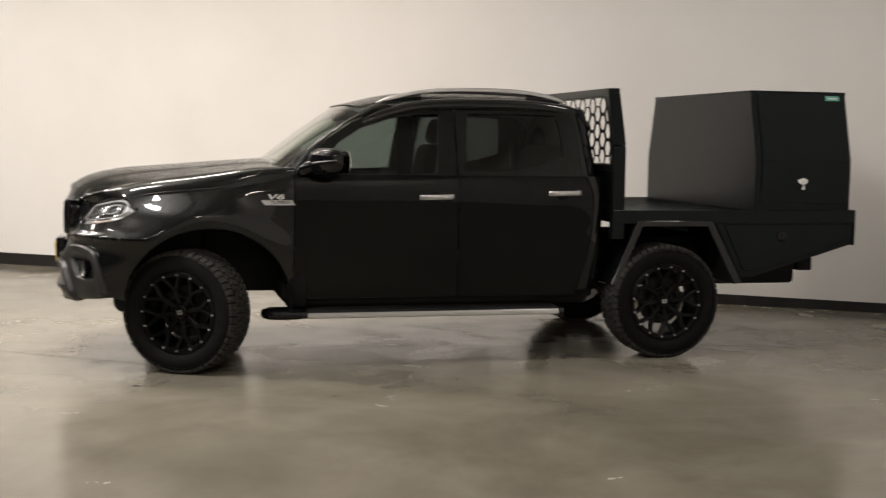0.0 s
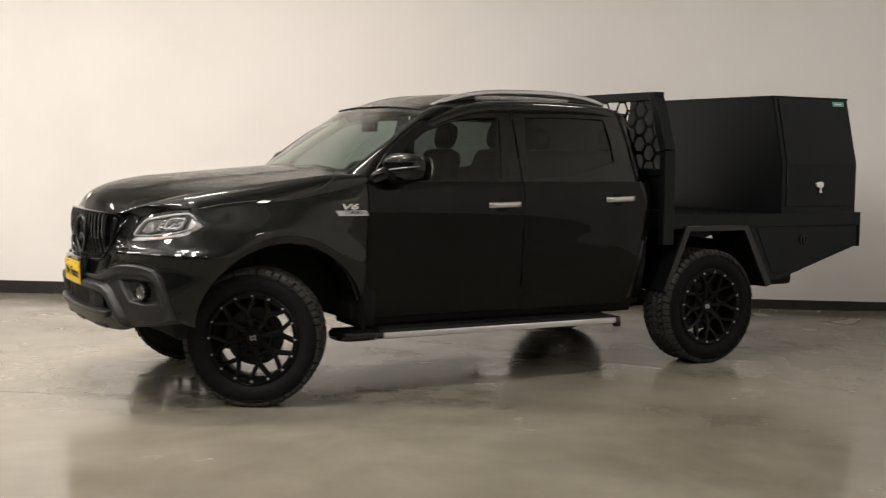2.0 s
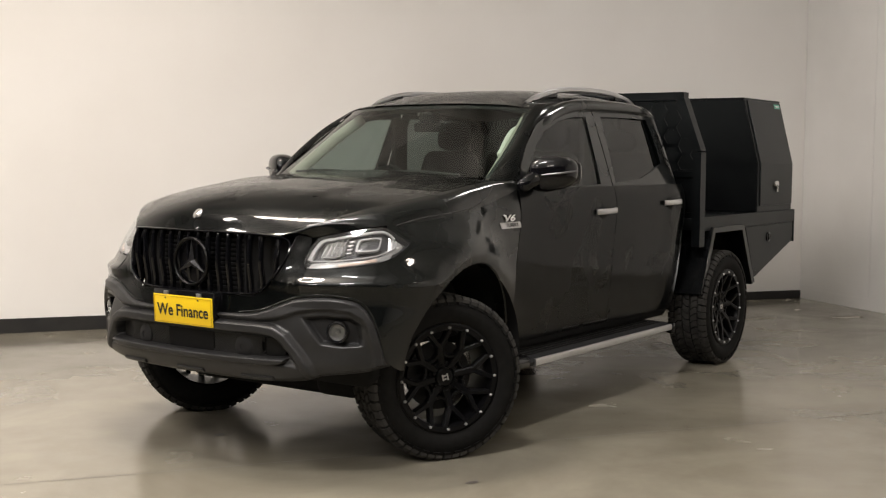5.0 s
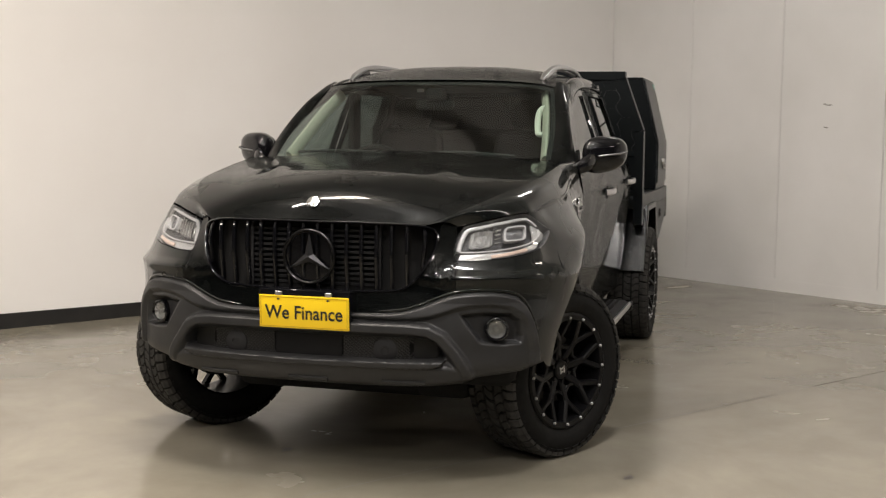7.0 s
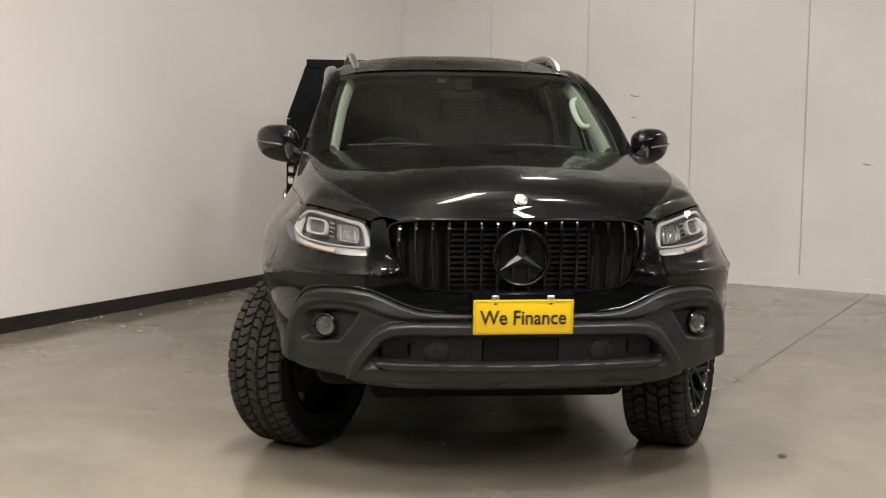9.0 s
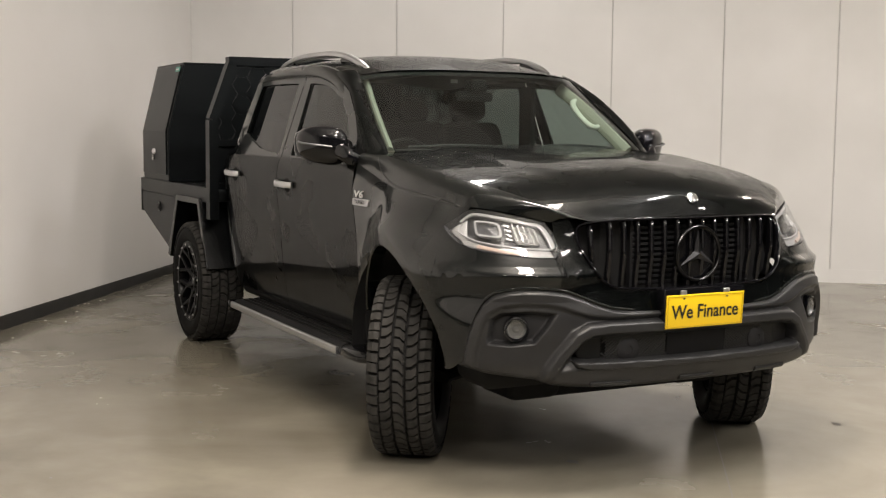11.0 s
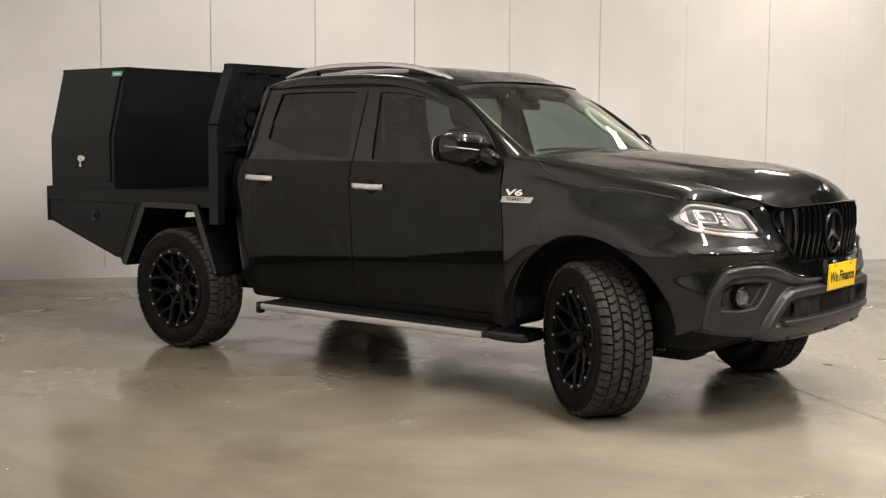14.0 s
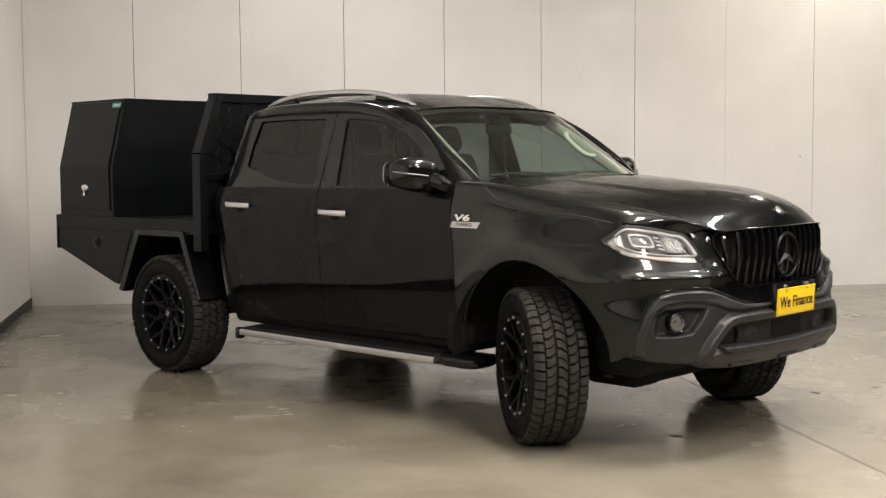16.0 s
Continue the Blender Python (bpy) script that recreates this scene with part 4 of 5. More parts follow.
# hub face stands half a tyre outside the middle plane
HUB_R = 0.955
FACE = TYRE_W / 2 - 0.052
STEER_L, STEER_R = -29.5, -34.5
spots = []
for name, kx, ky, turn, steer in (("fl", 0, 1, 0, STEER_L), ("fr", 0, -1, 180, STEER_R), ("rl", -3.13, 1, 0, 0), ("rr", -3.13, -1, 180, 0)):
    if kx == 0:
        pivot = Matrix.Translation((0.05, 0.748 * ky, TYRE_R - 0.005 + ground(0.05))) @ Matrix.Rotation(radians(steer), 4, "Z")
        spots.append(pivot @ Matrix.Translation((0, (0.198 - FACE) * ky, 0)) @ Matrix.Rotation(radians(turn), 4, "Z"))
    else:
        spots.append(Matrix.Translation((kx, (HUB_R - FACE) * ky, TYRE_R - 0.005 + ground(kx))) @ Matrix.Rotation(radians(turn), 4, "Z"))
first = build_wheel()
first.matrix_basis = spots[0] @ Matrix.Rotation(radians(11), 4, "Y")
for m, spin in zip(spots[1:], (37, 5, 64)):
    copy_thing(first, m @ Matrix.Rotation(radians(spin), 4, "Y"))

# ---------------------------------------------------------------- underbody
part("chassis", boxed(-4.4, 0.40, -0.48, 0.48, 0.44, 0.62, 0.03), dark, truck)
part("engine_bay", boxed(-0.55, 0.70, -0.56, 0.56, 0.45, 1.05, 0.04), dark, truck)
# added dark block, no known part: shuts out light between tyres and mudguards
part("tyre_gap_block", boxed(-3.72, -2.70, -0.50, 0.50, 0.60, 0.80, 0.02), dark, truck)
# dark fill added under the bonnet so no light shows through its gaps
part("bonnet_gap_block", boxed(-0.55, 0.30, -0.74, 0.74, 0.93, 1.05, 0.02), dark, truck)
part("cab_floor", boxed(-2.66, -0.5, -0.80, 0.80, 0.41, 0.52, 0.02), dark, truck)
for side in (1, -1):
    # flap behind the wheel, down to the step
    part("mud_flap", boxed(-0.66, -0.535, min(side * 0.50, side * 0.84), max(side * 0.50, side * 0.84), 0.37, 0.62, 0.02, 2), dark, truck)
    # inner arch
    th = np.radians(np.linspace(18, 185, 24))
    g = []
    for y in (0.90, 0.78, 0.60, 0.54):
        g.append(np.stack([-0.03 + 0.53 * np.cos(th), np.full(24, y), 0.41 + 0.49 * np.sin(th)], -1))
    part("arch_liner", sheet(g, side), dark, truck)
    arm = spline(np.array([(-0.05, 0.42, 0.36), (0.0, 0.6, 0.33), (0.02, 0.72, 0.31)]) * (1, side, 1), 8)
    part("lower_arm", sweep(arm, oval(0.07, 0.03, 10)), dark, truck)
    part("strut", sweep(np.array([(-0.02, 0.56 * side, 0.32), (-0.05, 0.54 * side, 0.85)]), oval(0.05, 0.05, 12), up=(1, 0, 0)), dark, truck)
    part("suspension_guard", boxed(0.04, 0.38, min(side * 0.30, side * 0.56), max(side * 0.30, side * 0.56), 0.245, 0.44, 0.05, 3), dark, truck)
part("tie_plate", boxed(0.185, 0.24, -0.572, -0.552, 0.292, 0.308, 0.003, 1), grey_metal, truck, "small bare metal plate behind the wheel")
axle = np.array([(-3.13, y, 0.386) for y in np.linspace(-0.8, 0.8, 9)])
part("rear_axle", sweep(axle, oval(0.05, 0.05, 12), scale=[1, 1, 1, 1.6, 2.6, 1.6, 1, 1, 1]), dark, truck)
part("front_skid_plate", sheet(cage([[(0.80, -0.46, 0.42), (0.82, 0, 0.40), (0.80, 0.46, 0.42)], [(0.30, -0.40, 0.38), (0.30, 0, 0.35), (0.30, 0.40, 0.38)]], 6, 8), thick=0.01), dark, truck)
part("splash_shield", boxed(0.26, 0.56, -0.79, 0.79, 0.345, 0.60, 0.07, 3), dark, truck)
part("front_axle_housing", boxed(-0.16, 0.34, -0.50, 0.50, 0.235, 0.46, 0.06, 3), dark, truck)
bm = bmesh.new()
box(bm, -4.62, -4.5, -0.35, 0.35, 0.52, 0.62, 0.01)
part("tow_bar", bm, dark, truck)

# ---------------------------------------------------------------- tray
DECK_Z, TW = 1.01, 0.955
deck = part("tray_deck", boxed(-4.575, -2.74, -TW, TW, 0.93, DECK_Z, 0.006), powder, truck, "black powder-coated tray deck")
ribs = bmesh.new()
for k in range(24):
    y = -0.92 + k * 0.08
    box(ribs, -3.77, -2.82, y - 0.012, y + 0.012, DECK_Z - 0.002, DECK_Z + 0.006, 0.003, 1)
part("deck_ribs", ribs, powder, deck)
SIDE_BOX = [(-3.50, 0.932), (-3.70, 0.545), (-3.80, 0.545), (-4.575, 0.775), (-4.575, 0.932)]
for side in (1, -1):
    bm = bmesh.new()
    slab(bm, SIDE_BOX, 0.40, lambda a, b, d, s=side: (a, s * (TW - 0.004 - d), b))
    bmesh.ops.bevel(bm, geom=bm.edges[:], offset=0.005, segments=2, affect="EDGES")
    under = part("under_tray_box", bm, powder, truck, "black under-tray toolbox with a round lock")
    lid = [(-3.565, 0.918), (-3.72, 0.60), (-3.80, 0.585), (-4.555, 0.81), (-4.555, 0.918)]
    bm = bmesh.new()
    slab(bm, lid, 0.008, lambda a, b, d, s=side: (a, s * (TW - 0.006 + d), b))
    bmesh.ops.bevel(bm, geom=bm.edges[:], offset=0.002, segments=1, affect="EDGES")
    part("lid", bm, powder, under)
    bm = lathe([(0.036, 0), (0.036, 0.010), (0.028, 0.012), (0.026, 0.004), (0.0005, 0.004)], 24)
    box(bm, -0.007, 0.007, 0.004, 0.014, -0.026, 0.026, 0.002, 1)
    bmesh.ops.transform(bm, matrix=Matrix.Translation((-4.015, side * (TW + 0.001), 0.828)) @ Matrix.Rotation(0 if side > 0 else math.pi, 4, "Z"), verts=bm.verts[:])
    part("lock", bm, gloss_black, under)
    # folded mudguard
    line = [(-2.77, 0.49), (-2.945, 0.905), (-3.43, 0.905), (-3.645, 0.50)]
    outer = [(-2.725, 0.505), (-2.91, 0.945), (-3.465, 0.945), (-3.70, 0.515)]
    bm = bmesh.new()
    slab(bm, line + outer[::-1], 0.38, lambda a, b, d, s=side: (a, s * (0.985 - d), b))
    bmesh.ops.bevel(bm, geom=[e for e in bm.edges if e.calc_face_angle(0) > 0.4], offset=0.004, segments=1, affect="EDGES")
    part("mudguard", bm, gloss_powder, truck, "black folded-steel mudguard")
    # upright of the tray in front of the wheel
    part("tray_rail", boxed(-4.575, -2.735, side * TW - 0.006, side * TW + 0.006, 0.925, DECK_Z + 0.008, 0.003, 1), powder, deck)
part("tray_tail", boxed(-4.59, -4.57, -0.96, 0.96, 0.765, DECK_Z + 0.008, 0.004), powder, truck)

# ---------------------------------------------------------------- headboard
HB = [(0.93, 0.82), (0.928, 1.45), (0.80, 1.80)]
hb = bmesh.new()
for side in (1, -1):
    pts = [np.array([(-2.775, y * side, z) for y, z in HB[:2]]), np.array([(-2.775, y * side, z) for y, z in HB[1:]])]
    for a in pts:
        sweep(a, [(-0.03, -0.042), (0.03, -0.042), (0.03, 0.042), (-0.03, 0.042)], up=(1, 0, 0), bm=hb)
box(hb, -2.817, -2.733, -0.825, 0.825, 1.79, 1.848, 0.004, 1)
box(hb, -2.80, -2.75, -0.92, 0.92, 1.28, 1.325, 0.004, 1)
box(hb, -2.80, -2.75, -0.92, 0.92, 0.99, 1.05, 0.004, 1)
for y in (-0.6, -0.2, 0.2, 0.6):
    box(hb, -2.79, -2.765, y - 0.02, y + 0.02, 1.0, 1.3, 0.003, 1)
box(hb, -2.785, -2.767, -0.90, 0.90, 1.0, 1.33)
headboard = part("headboard", hb, powder, truck, "black steel tray headboard with a hexagon mesh panel", smooth=False)
mesh = bmesh.new()
R = 0.069
dx, dz = R * 1.5, R * math.sqrt(3)
for i in range(-10, 11):
    for j in range(0, 5):
        cy, cz = i * dx, 1.375 + j * dz + (dz / 2 if i % 2 else 0)
        lim = 0.925 - (max(0, cz - 1.45)) * 0.37 - 0.05
        if abs(cy) > lim or cz > 1.79 or cz < 1.34:
            continue
        for lo, hi in ((R * 0.80, R),):
            ring = []
            for x in (-2.778, -2.772):
                for r in (lo, hi):
                    ring.append([mesh.verts.new((x, cy + r * math.cos(math.pi / 3 * q), cz + r * math.sin(math.pi / 3 * q))) for q in range(6)])
            for a, b in ((0, 1), (1, 3), (3, 2), (2, 0)):
                for q in range(6):
                    mesh.faces.new((ring[a][q], ring[a][(q + 1) % 6], ring[b][(q + 1) % 6], ring[b][q]))
bmesh.ops.recalc_face_normals(mesh, faces=mesh.faces[:])
part("hexagon_mesh", mesh, powder, headboard, smooth=False)

# ---------------------------------------------------------------- toolbox on the tray
BX0, BX1 = -4.545, -3.80
SECTION = [(0.945, DECK_Z + 0.004), (0.945, 1.372), (0.826, 1.852)]


def box_y(z):
    return np.interp(z, [1.0, 1.372, 1.852], [0.945, 0.945, 0.826])


bm = bmesh.new()
loop = [(y, z) for y, z in SECTION] + [(-y, z) for y, z in SECTION[::-1]]
slab(bm, loop, BX1 - BX0, lambda a, b, d: (BX0 + d, a, b))
bmesh.ops.bevel(bm, geom=[e for e in bm.edges if e.calc_face_angle(0) > 0.1], offset=0.006, segments=2, affect="EDGES")
canopy = tagged(part("tool_box", bm, powder), "black powder-coated steel toolbox with lift-up side doors on the tray", "toolbox")
for side in (1, -1):
    bm = bmesh.new()
    for z0, z1 in ((1.062, 1.372), (1.372, 1.841)):
        quad = [(BX0 + 0.02, z0), (BX1 - 0.045, z0), (BX1 - 0.045, z1), (BX0 + 0.02, z1)]
        slab(bm, quad, 0.012, lambda a, b, d, s=side: (a, s * (float(box_y(b)) - 0.002 + d), b))
    bmesh.ops.remove_doubles(bm, verts=bm.verts[:], dist=0.0005)
    bmesh.ops.bevel(bm, geom=[e for e in bm.edges if e.calc_face_angle(0) > 0.5], offset=0.003, segments=1, affect="EDGES")
    lid = part("lift_door", bm, powder, canopy)
    y = 0.945 + 0.010
    hm = lathe([(0.042, 0), (0.042, 0.006), (0.036, 0.014), (0.0005, 0.016)], 20)
    for v in hm.verts:
        v.co.z *= 0.62
    box(hm, -0.0075, 0.0075, 0.002, 0.02, -0.056, 0.0, 0.004, 2)
    box(hm, -0.014, 0.014, 0.006, 0.02, -0.060, -0.042, 0.004, 2)
    bmesh.ops.transform(hm, matrix=Matrix.Translation((-4.158, side * y, 1.222)) @ Matrix.Rotation(0 if side > 0 else math.pi, 4, "Z"), verts=hm.verts[:])
    part("t_handle", hm, chrome, lid, "chrome T-handle lock")
    bx = -4.43 if side > 0 else -3.885
    bz = 1.812
    bm = bmesh.new()
    quad = [(bx - 0.055, bz - 0.017), (bx + 0.055, bz - 0.017), (bx + 0.055, bz + 0.017), (bx - 0.055, bz + 0.017)]
    slab(bm, quad, 0.003, lambda a, b, d, s=side: (a, s * (float(box_y(b)) + 0.0105 + d), b))
    badge = part("maker_badge", bm, green, lid, "small green maker badge", smooth=False)
    bm = bmesh.new()
    quad = [(bx - 0.035, bz - 0.005), (bx + 0.035, bz - 0.005), (bx + 0.035, bz + 0.005), (bx - 0.035, bz + 0.005)]
    slab(bm, quad, 0.001, lambda a, b, d, s=side: (a, s * (float(box_y(b)) + 0.0138 + d), b))
    part("badge_bar", bm, white_mark, lid, smooth=False)
part("box_roof_seam", boxed(BX0 - 0.004, BX1 + 0.004, -0.829, 0.829, 1.844, 1.858, 0.003, 1), powder, canopy)


# ---------------------------------------------------------------- nose: lamps, grille, plate
HL = [(0.574, 0.928), (0.573, 0.96), (0.580, 1.0), (0.597, 1.038), (0.66, 1.054), (0.76, 1.076), (0.83, 1.086), (0.88, 1.078), (0.94, 1.059), (1.0, 1.034), (TIP_W - 0.012, 1.018), (TIP_W - 0.018, 1.008), (1.0, 0.988), (0.945, 0.958), (0.88, 0.939), (0.78, 0.920), (0.66, 0.909), (0.60, 0.909)]


def rings(outline, steps, n_each=4):
    """Shrinking outlines towards the middle: steps of (size, off)."""
    o = np.array(outline)
    o = np.concatenate([spline(np.array([o[k], o[(k + 1) % len(o)]]), n_each + 1)[:-1] for k in range(len(o))])
    mid = o.mean(0)
    return [front(*(mid + (o - mid) * s).T, off) for s, off in steps]


def nose_line(points, n, off, deep=0.05):
    q = spline(points, n)
    return front(q[:, 0], q[:, 1], off), front(q[:, 0], q[:, 1], off + deep)


def plate_on(outline, side, off, dome=0.004):
    """A slightly domed plate on the nose."""
    return sheet(rings(outline, [(1.0, off - 0.006), (0.99, off), (0.6, off + dome), (0.3, off + dome * 1.3), (0.02, off + dome * 1.4)]), side, closed=True)


for side in (1, -1):
    flip = np.array([1, side, 1])
    shell = sheet(rings(HL, [(1.02, 0.001), (1.01, -0.035), (0.7, -0.05), (0.05, -0.054)]), side, closed=True)
    lamp = part("headlight", shell, lamp_dark, truck, "clear headlight with white light guide and chrome reflector")
    part("lens", sheet(rings(HL, [(1.015, -0.003), (1.0, 0.003), (0.7, 0.005), (0.35, 0.006), (0.02, 0.006)]), side, closed=True), lens_glass, lamp)
    p, e = nose_line([(0.95, 1.040), (0.90, 1.060), (0.84, 1.072), (0.76, 1.061), (0.66, 1.040), (0.614, 1.028), (0.597, 0.995), (0.590, 0.945)], 40, -0.016)
    part("light_guide", sweep(p * flip, oval(0.0075, 0.007, 8, 0.6), ups=(e - p) * flip, scale=np.interp(np.linspace(0, 1, 40), [0, 0.6, 0.8, 1], [0.8, 1.0, 1.3, 1.5])), lamp_guide, lamp)
    part("lower_reflector", plate_on([(0.594, 0.917), (0.60, 0.938), (0.70, 0.940), (0.80, 0.951), (0.90, 0.974), (0.95, 0.985), (0.925, 0.957), (0.87, 0.944), (0.78, 0.926), (0.70, 0.916)], side, -0.020), lamp_white, lamp)
    p, e = nose_line([(0.72, 0.926), (0.78, 0.935), (0.85, 0.950)], 12, -0.012)
    part("amber_reflector", sweep(p * flip, oval(0.008, 0.004, 8), ups=(e - p) * flip), amber, lamp)
    part("side_reflector", plate_on([(0.905, 1.050), (0.95, 1.040), (1.0, 1.022), (TIP_W - 0.045, 1.008), (0.985, 0.99), (0.94, 0.976), (0.905, 0.975)], side, -0.022, 0.006), lamp_white, lamp)
    for name, cy, cz, w, h, mat, off in (("projector_frame", 0.805, 1.018, 0.046, 0.030, lamp_guide, -0.022), ("reflector", 0.675, 1.0, 0.048, 0.034, lamp_white, -0.034)):
        outline = [(cy + w * c, cz + h * s + 0.1 * w * c) for c, s in oval(1, 1, 16, 0.45)]
        if name == "reflector":
            g = rings(outline, [(1.0, off), (0.95, off + 0.008), (0.6, off - 0.01), (0.3, off - 0.002), (0.05, off - 0.008)], 1)
        else:
            g = rings(outline, [(1.0, off - 0.012), (1.0, off + 0.008), (0.80, off + 0.008), (0.76, off - 0.008), (0.3, off - 0.004), (0.05, off)], 1)
        ob = part(name, sheet(g, side, closed=True), [mat, lamp_dark], lamp)
        if name == "projector_frame":
            for poly in ob.data.polygons:
                if poly.index >= 16 * 3:
                    poly.material_index = 1
    for k in range(4):
        p, e = nose_line([(0.728, 0.980 + 0.017 * k), (0.738, 0.983 + 0.017 * k), (0.748, 0.985 + 0.017 * k)], 4, -0.022)
        part("reflector_step", sweep(p * flip, oval(0.005, 0.006, 6), ups=(e - p) * flip), chrome, lamp)
    p, e = nose_line([(0.592, 0.944), (0.70, 0.947), (0.80, 0.960), (0.90, 0.983), (0.955, 1.006), (0.958, 1.028)], 22, -0.014)
    part("chrome_strip", sweep(p * flip, oval(0.0045, 0.005, 6), ups=(e - p) * flip), lamp_guide, lamp)
    for k in range(5):
        p, e = nose_line([(0.634 + 0.019 * k, 0.962 + 0.003 * k), (0.642 + 0.019 * k, 1.022 + 0.005 * k)], 4, -0.020)
        part("reflector_fin", sweep(p * flip, oval(0.0022, 0.008, 6), ups=(e - p) * flip), chrome, lamp)

# grille
GR = [(0.0, 1.058), (0.25, 1.058), (0.44, 1.05), (0.50, 1.025), (0.508, 0.975), (0.485, 0.90), (0.44, 0.83), (0.39, 0.795), (0.30, 0.783), (0.0, 0.78)]
grille_top = curve([0, 0.30, 0.44, 0.49, 0.51], [1.055, 1.053, 1.046, 1.03, 1.0])
grille_low = curve([0, 0.30, 0.38, 0.44, 0.49, 0.51], [0.785, 0.788, 0.80, 0.84, 0.92, 0.97])
ys = np.linspace(-0.52, 0.52, 40)
g = [front(ys, grille_low(np.abs(ys)) * (1 - s) + grille_top(np.abs(ys)) * s - (0.03 if s == 0 else -0.02 if s == 1 else 0), -0.07) for s in (0, 0.33, 0.66, 1)]
grille = part("grille", sheet(g), dark, truck, "gloss black grille with upright bars")
for side in (1, -1):
    flip = np.array([1, side, 1])
    p, e = nose_line(GR, 60, -0.001)
    part("grille_surround", sweep(p * flip, oval(0.006, 0.012, 10), ups=(e - p) * flip), gloss_black, grille)
for k in range(-8, 8):
    y = (k + 0.5) * 0.0625
    if abs(y) > 0.5:
        continue
    z0, z1 = float(grille_low(abs(y))) - 0.005, float(grille_top(abs(y))) + 0.002
    if z1 - z0 < 0.05:
        continue
    zs = np.linspace(z0, z1, 14)
    lean = np.interp(zs, [z0, (z0 + z1) / 2, z1 - 0.03, z1], [-0.02, 0.004, 0.0, -0.016])
    p = np.stack([front(y, z, o) for z, o in zip(zs, lean)])
    part("grille_bar", sweep(p, oval(0.0085, 0.015, 10, 0.8), up=(1, 0, 0)), gloss_black, grille)
bm = bmesh.new()
for k in range(11):
    z = 0.80 + k * 0.022
    box(bm, 0.805, 0.815, -0.275, 0.275, z - 0.005, z + 0.005)
for y in (-0.28, 0.28):
    box(bm, 0.80, 0.822, y - 0.006, y + 0.006, 0.785, 1.045)
part("radiator_slats", bm, trim_dark, grille, smooth=False)

# round emblem: ring and three-armed star
cx, cz = 0.888, 0.915
bm = bmesh.new()
ring = np.array([(cx, 0.108 * math.cos(a), cz + 0.108 * math.sin(a)) for a in np.linspace(0, 2 * math.pi, 48, endpoint=False)])
sweep(ring, oval(0.0075, 0.010, 10), up=(1, 0, 0), bm=bm, closed=True)
dark_chrome = material("dark_chrome", (0.035, 0.035, 0.036), 0.3, metal=1.0)
emblem = part("emblem_ring", bm, dark_chrome, grille, "black ring emblem with a grey star")
bm = bmesh.new()
vs_o, mid = [], bm.verts.new((cx + 0.012, 0, cz))
for k in range(6):
    a = math.pi / 2 + k * math.pi / 3
    r = 0.101 if k % 2 == 0 else 0.021
    vs_o.append(bm.verts.new((cx - 0.001, r * math.cos(a), cz + r * math.sin(a))))
for k in range(6):
    bm.faces.new((mid, vs_o[k], vs_o[(k + 1) % 6]))
part("emblem_star", bm, material("grey_chrome", (0.055, 0.055, 0.058), 0.35, metal=1.0), grille, smooth=False)
bm = bmesh.new()
disc_v = [bm.verts.new((cx - 0.018, 0.104 * math.cos(a), cz + 0.104 * math.sin(a))) for a in np.linspace(0, 2 * math.pi, 32, endpoint=False)]
bm.faces.new(disc_v)
part("emblem_back", bm, gloss_black, grille, smooth=False)
bm = lathe([(0.026, 0), (0.026, 0.004), (0.018, 0.008), (0.0005, 0.009)], 24)
at = int(np.argmin(np.abs(middle[:, 1] - 1.132)))
fall = math.degrees(math.atan2(middle[at - 1, 1] - middle[at + 1, 1], middle[at - 1, 0] - middle[at + 1, 0]))
bmesh.ops.transform(bm, matrix=Matrix.Translation((middle[at, 0] + 0.001, 0, middle[at, 1] + 0.001)) @ Matrix.Rotation(radians(-fall - 90), 4, "Y") @ Matrix.Rotation(radians(-90), 4, "Z"), verts=bm.verts[:])
part("bonnet_badge", bm, chrome, hood, "small round chrome bonnet badge")

# plate
PX = 0.945
plate = part("number_plate", boxed(PX - 0.004, PX, -0.194, 0.194, 0.625, 0.76, 0.006, 2, Matrix.Translation((PX, 0, 0.69)) @ Matrix.Rotation(radians(3), 4, "Y") @ Matrix.Translation((-PX, 0, -0.69))), yellow, truck, "yellow dealer plate on a black bracket")
tilt = Matrix.Translation((PX + 0.0012, 0, 0.688)) @ Matrix.Rotation(radians(3), 4, "Y") @ Matrix(((0, 0, 1, 0), (1, 0, 0, 0), (0, 1, 0, 0), (0, 0, 0, 1)))
lettering("plate_lettering", "We Finance", 0.078, tilt @ Matrix.Diagonal((0.89, 1.0, 1.0, 1.0)), ink, plate, 0.0006, 0.0011)
bm = bmesh.new()
for y0, y1, z0, z1 in ((-0.188, 0.188, 0.7525, 0.7545), (-0.188, 0.188, 0.6305, 0.6325), (-0.188, -0.186, 0.6305, 0.7545), (0.186, 0.188, 0.6305, 0.7545)):
    box(bm, PX - 0.001, PX + 0.0022, y0, y1, z0, z1, m=Matrix.Translation((PX, 0, 0.69)) @ Matrix.Rotation(radians(3), 4, "Y") @ Matrix.Translation((-PX, 0, -0.69)))
part("plate_border", bm, material("worn_yellow", (0.5, 0.33, 0.01), 0.5), plate, smooth=False)
part("plate_bracket", boxed(0.88, PX - 0.005, -0.198, 0.198, 0.65, 0.785, 0.006), gloss_black, plate)
for y in (-0.11, 0.105):
    part("plate_clip", boxed(PX - 0.012, PX + 0.004, y - 0.014, y + 0.014, 0.758, 0.776, 0.002, 1), silver, plate)
    part("plate_bolt", boxed(PX + 0.002, PX + 0.006, y - 0.006, y + 0.006, 0.741, 0.748, 0.002, 1), ink, plate)

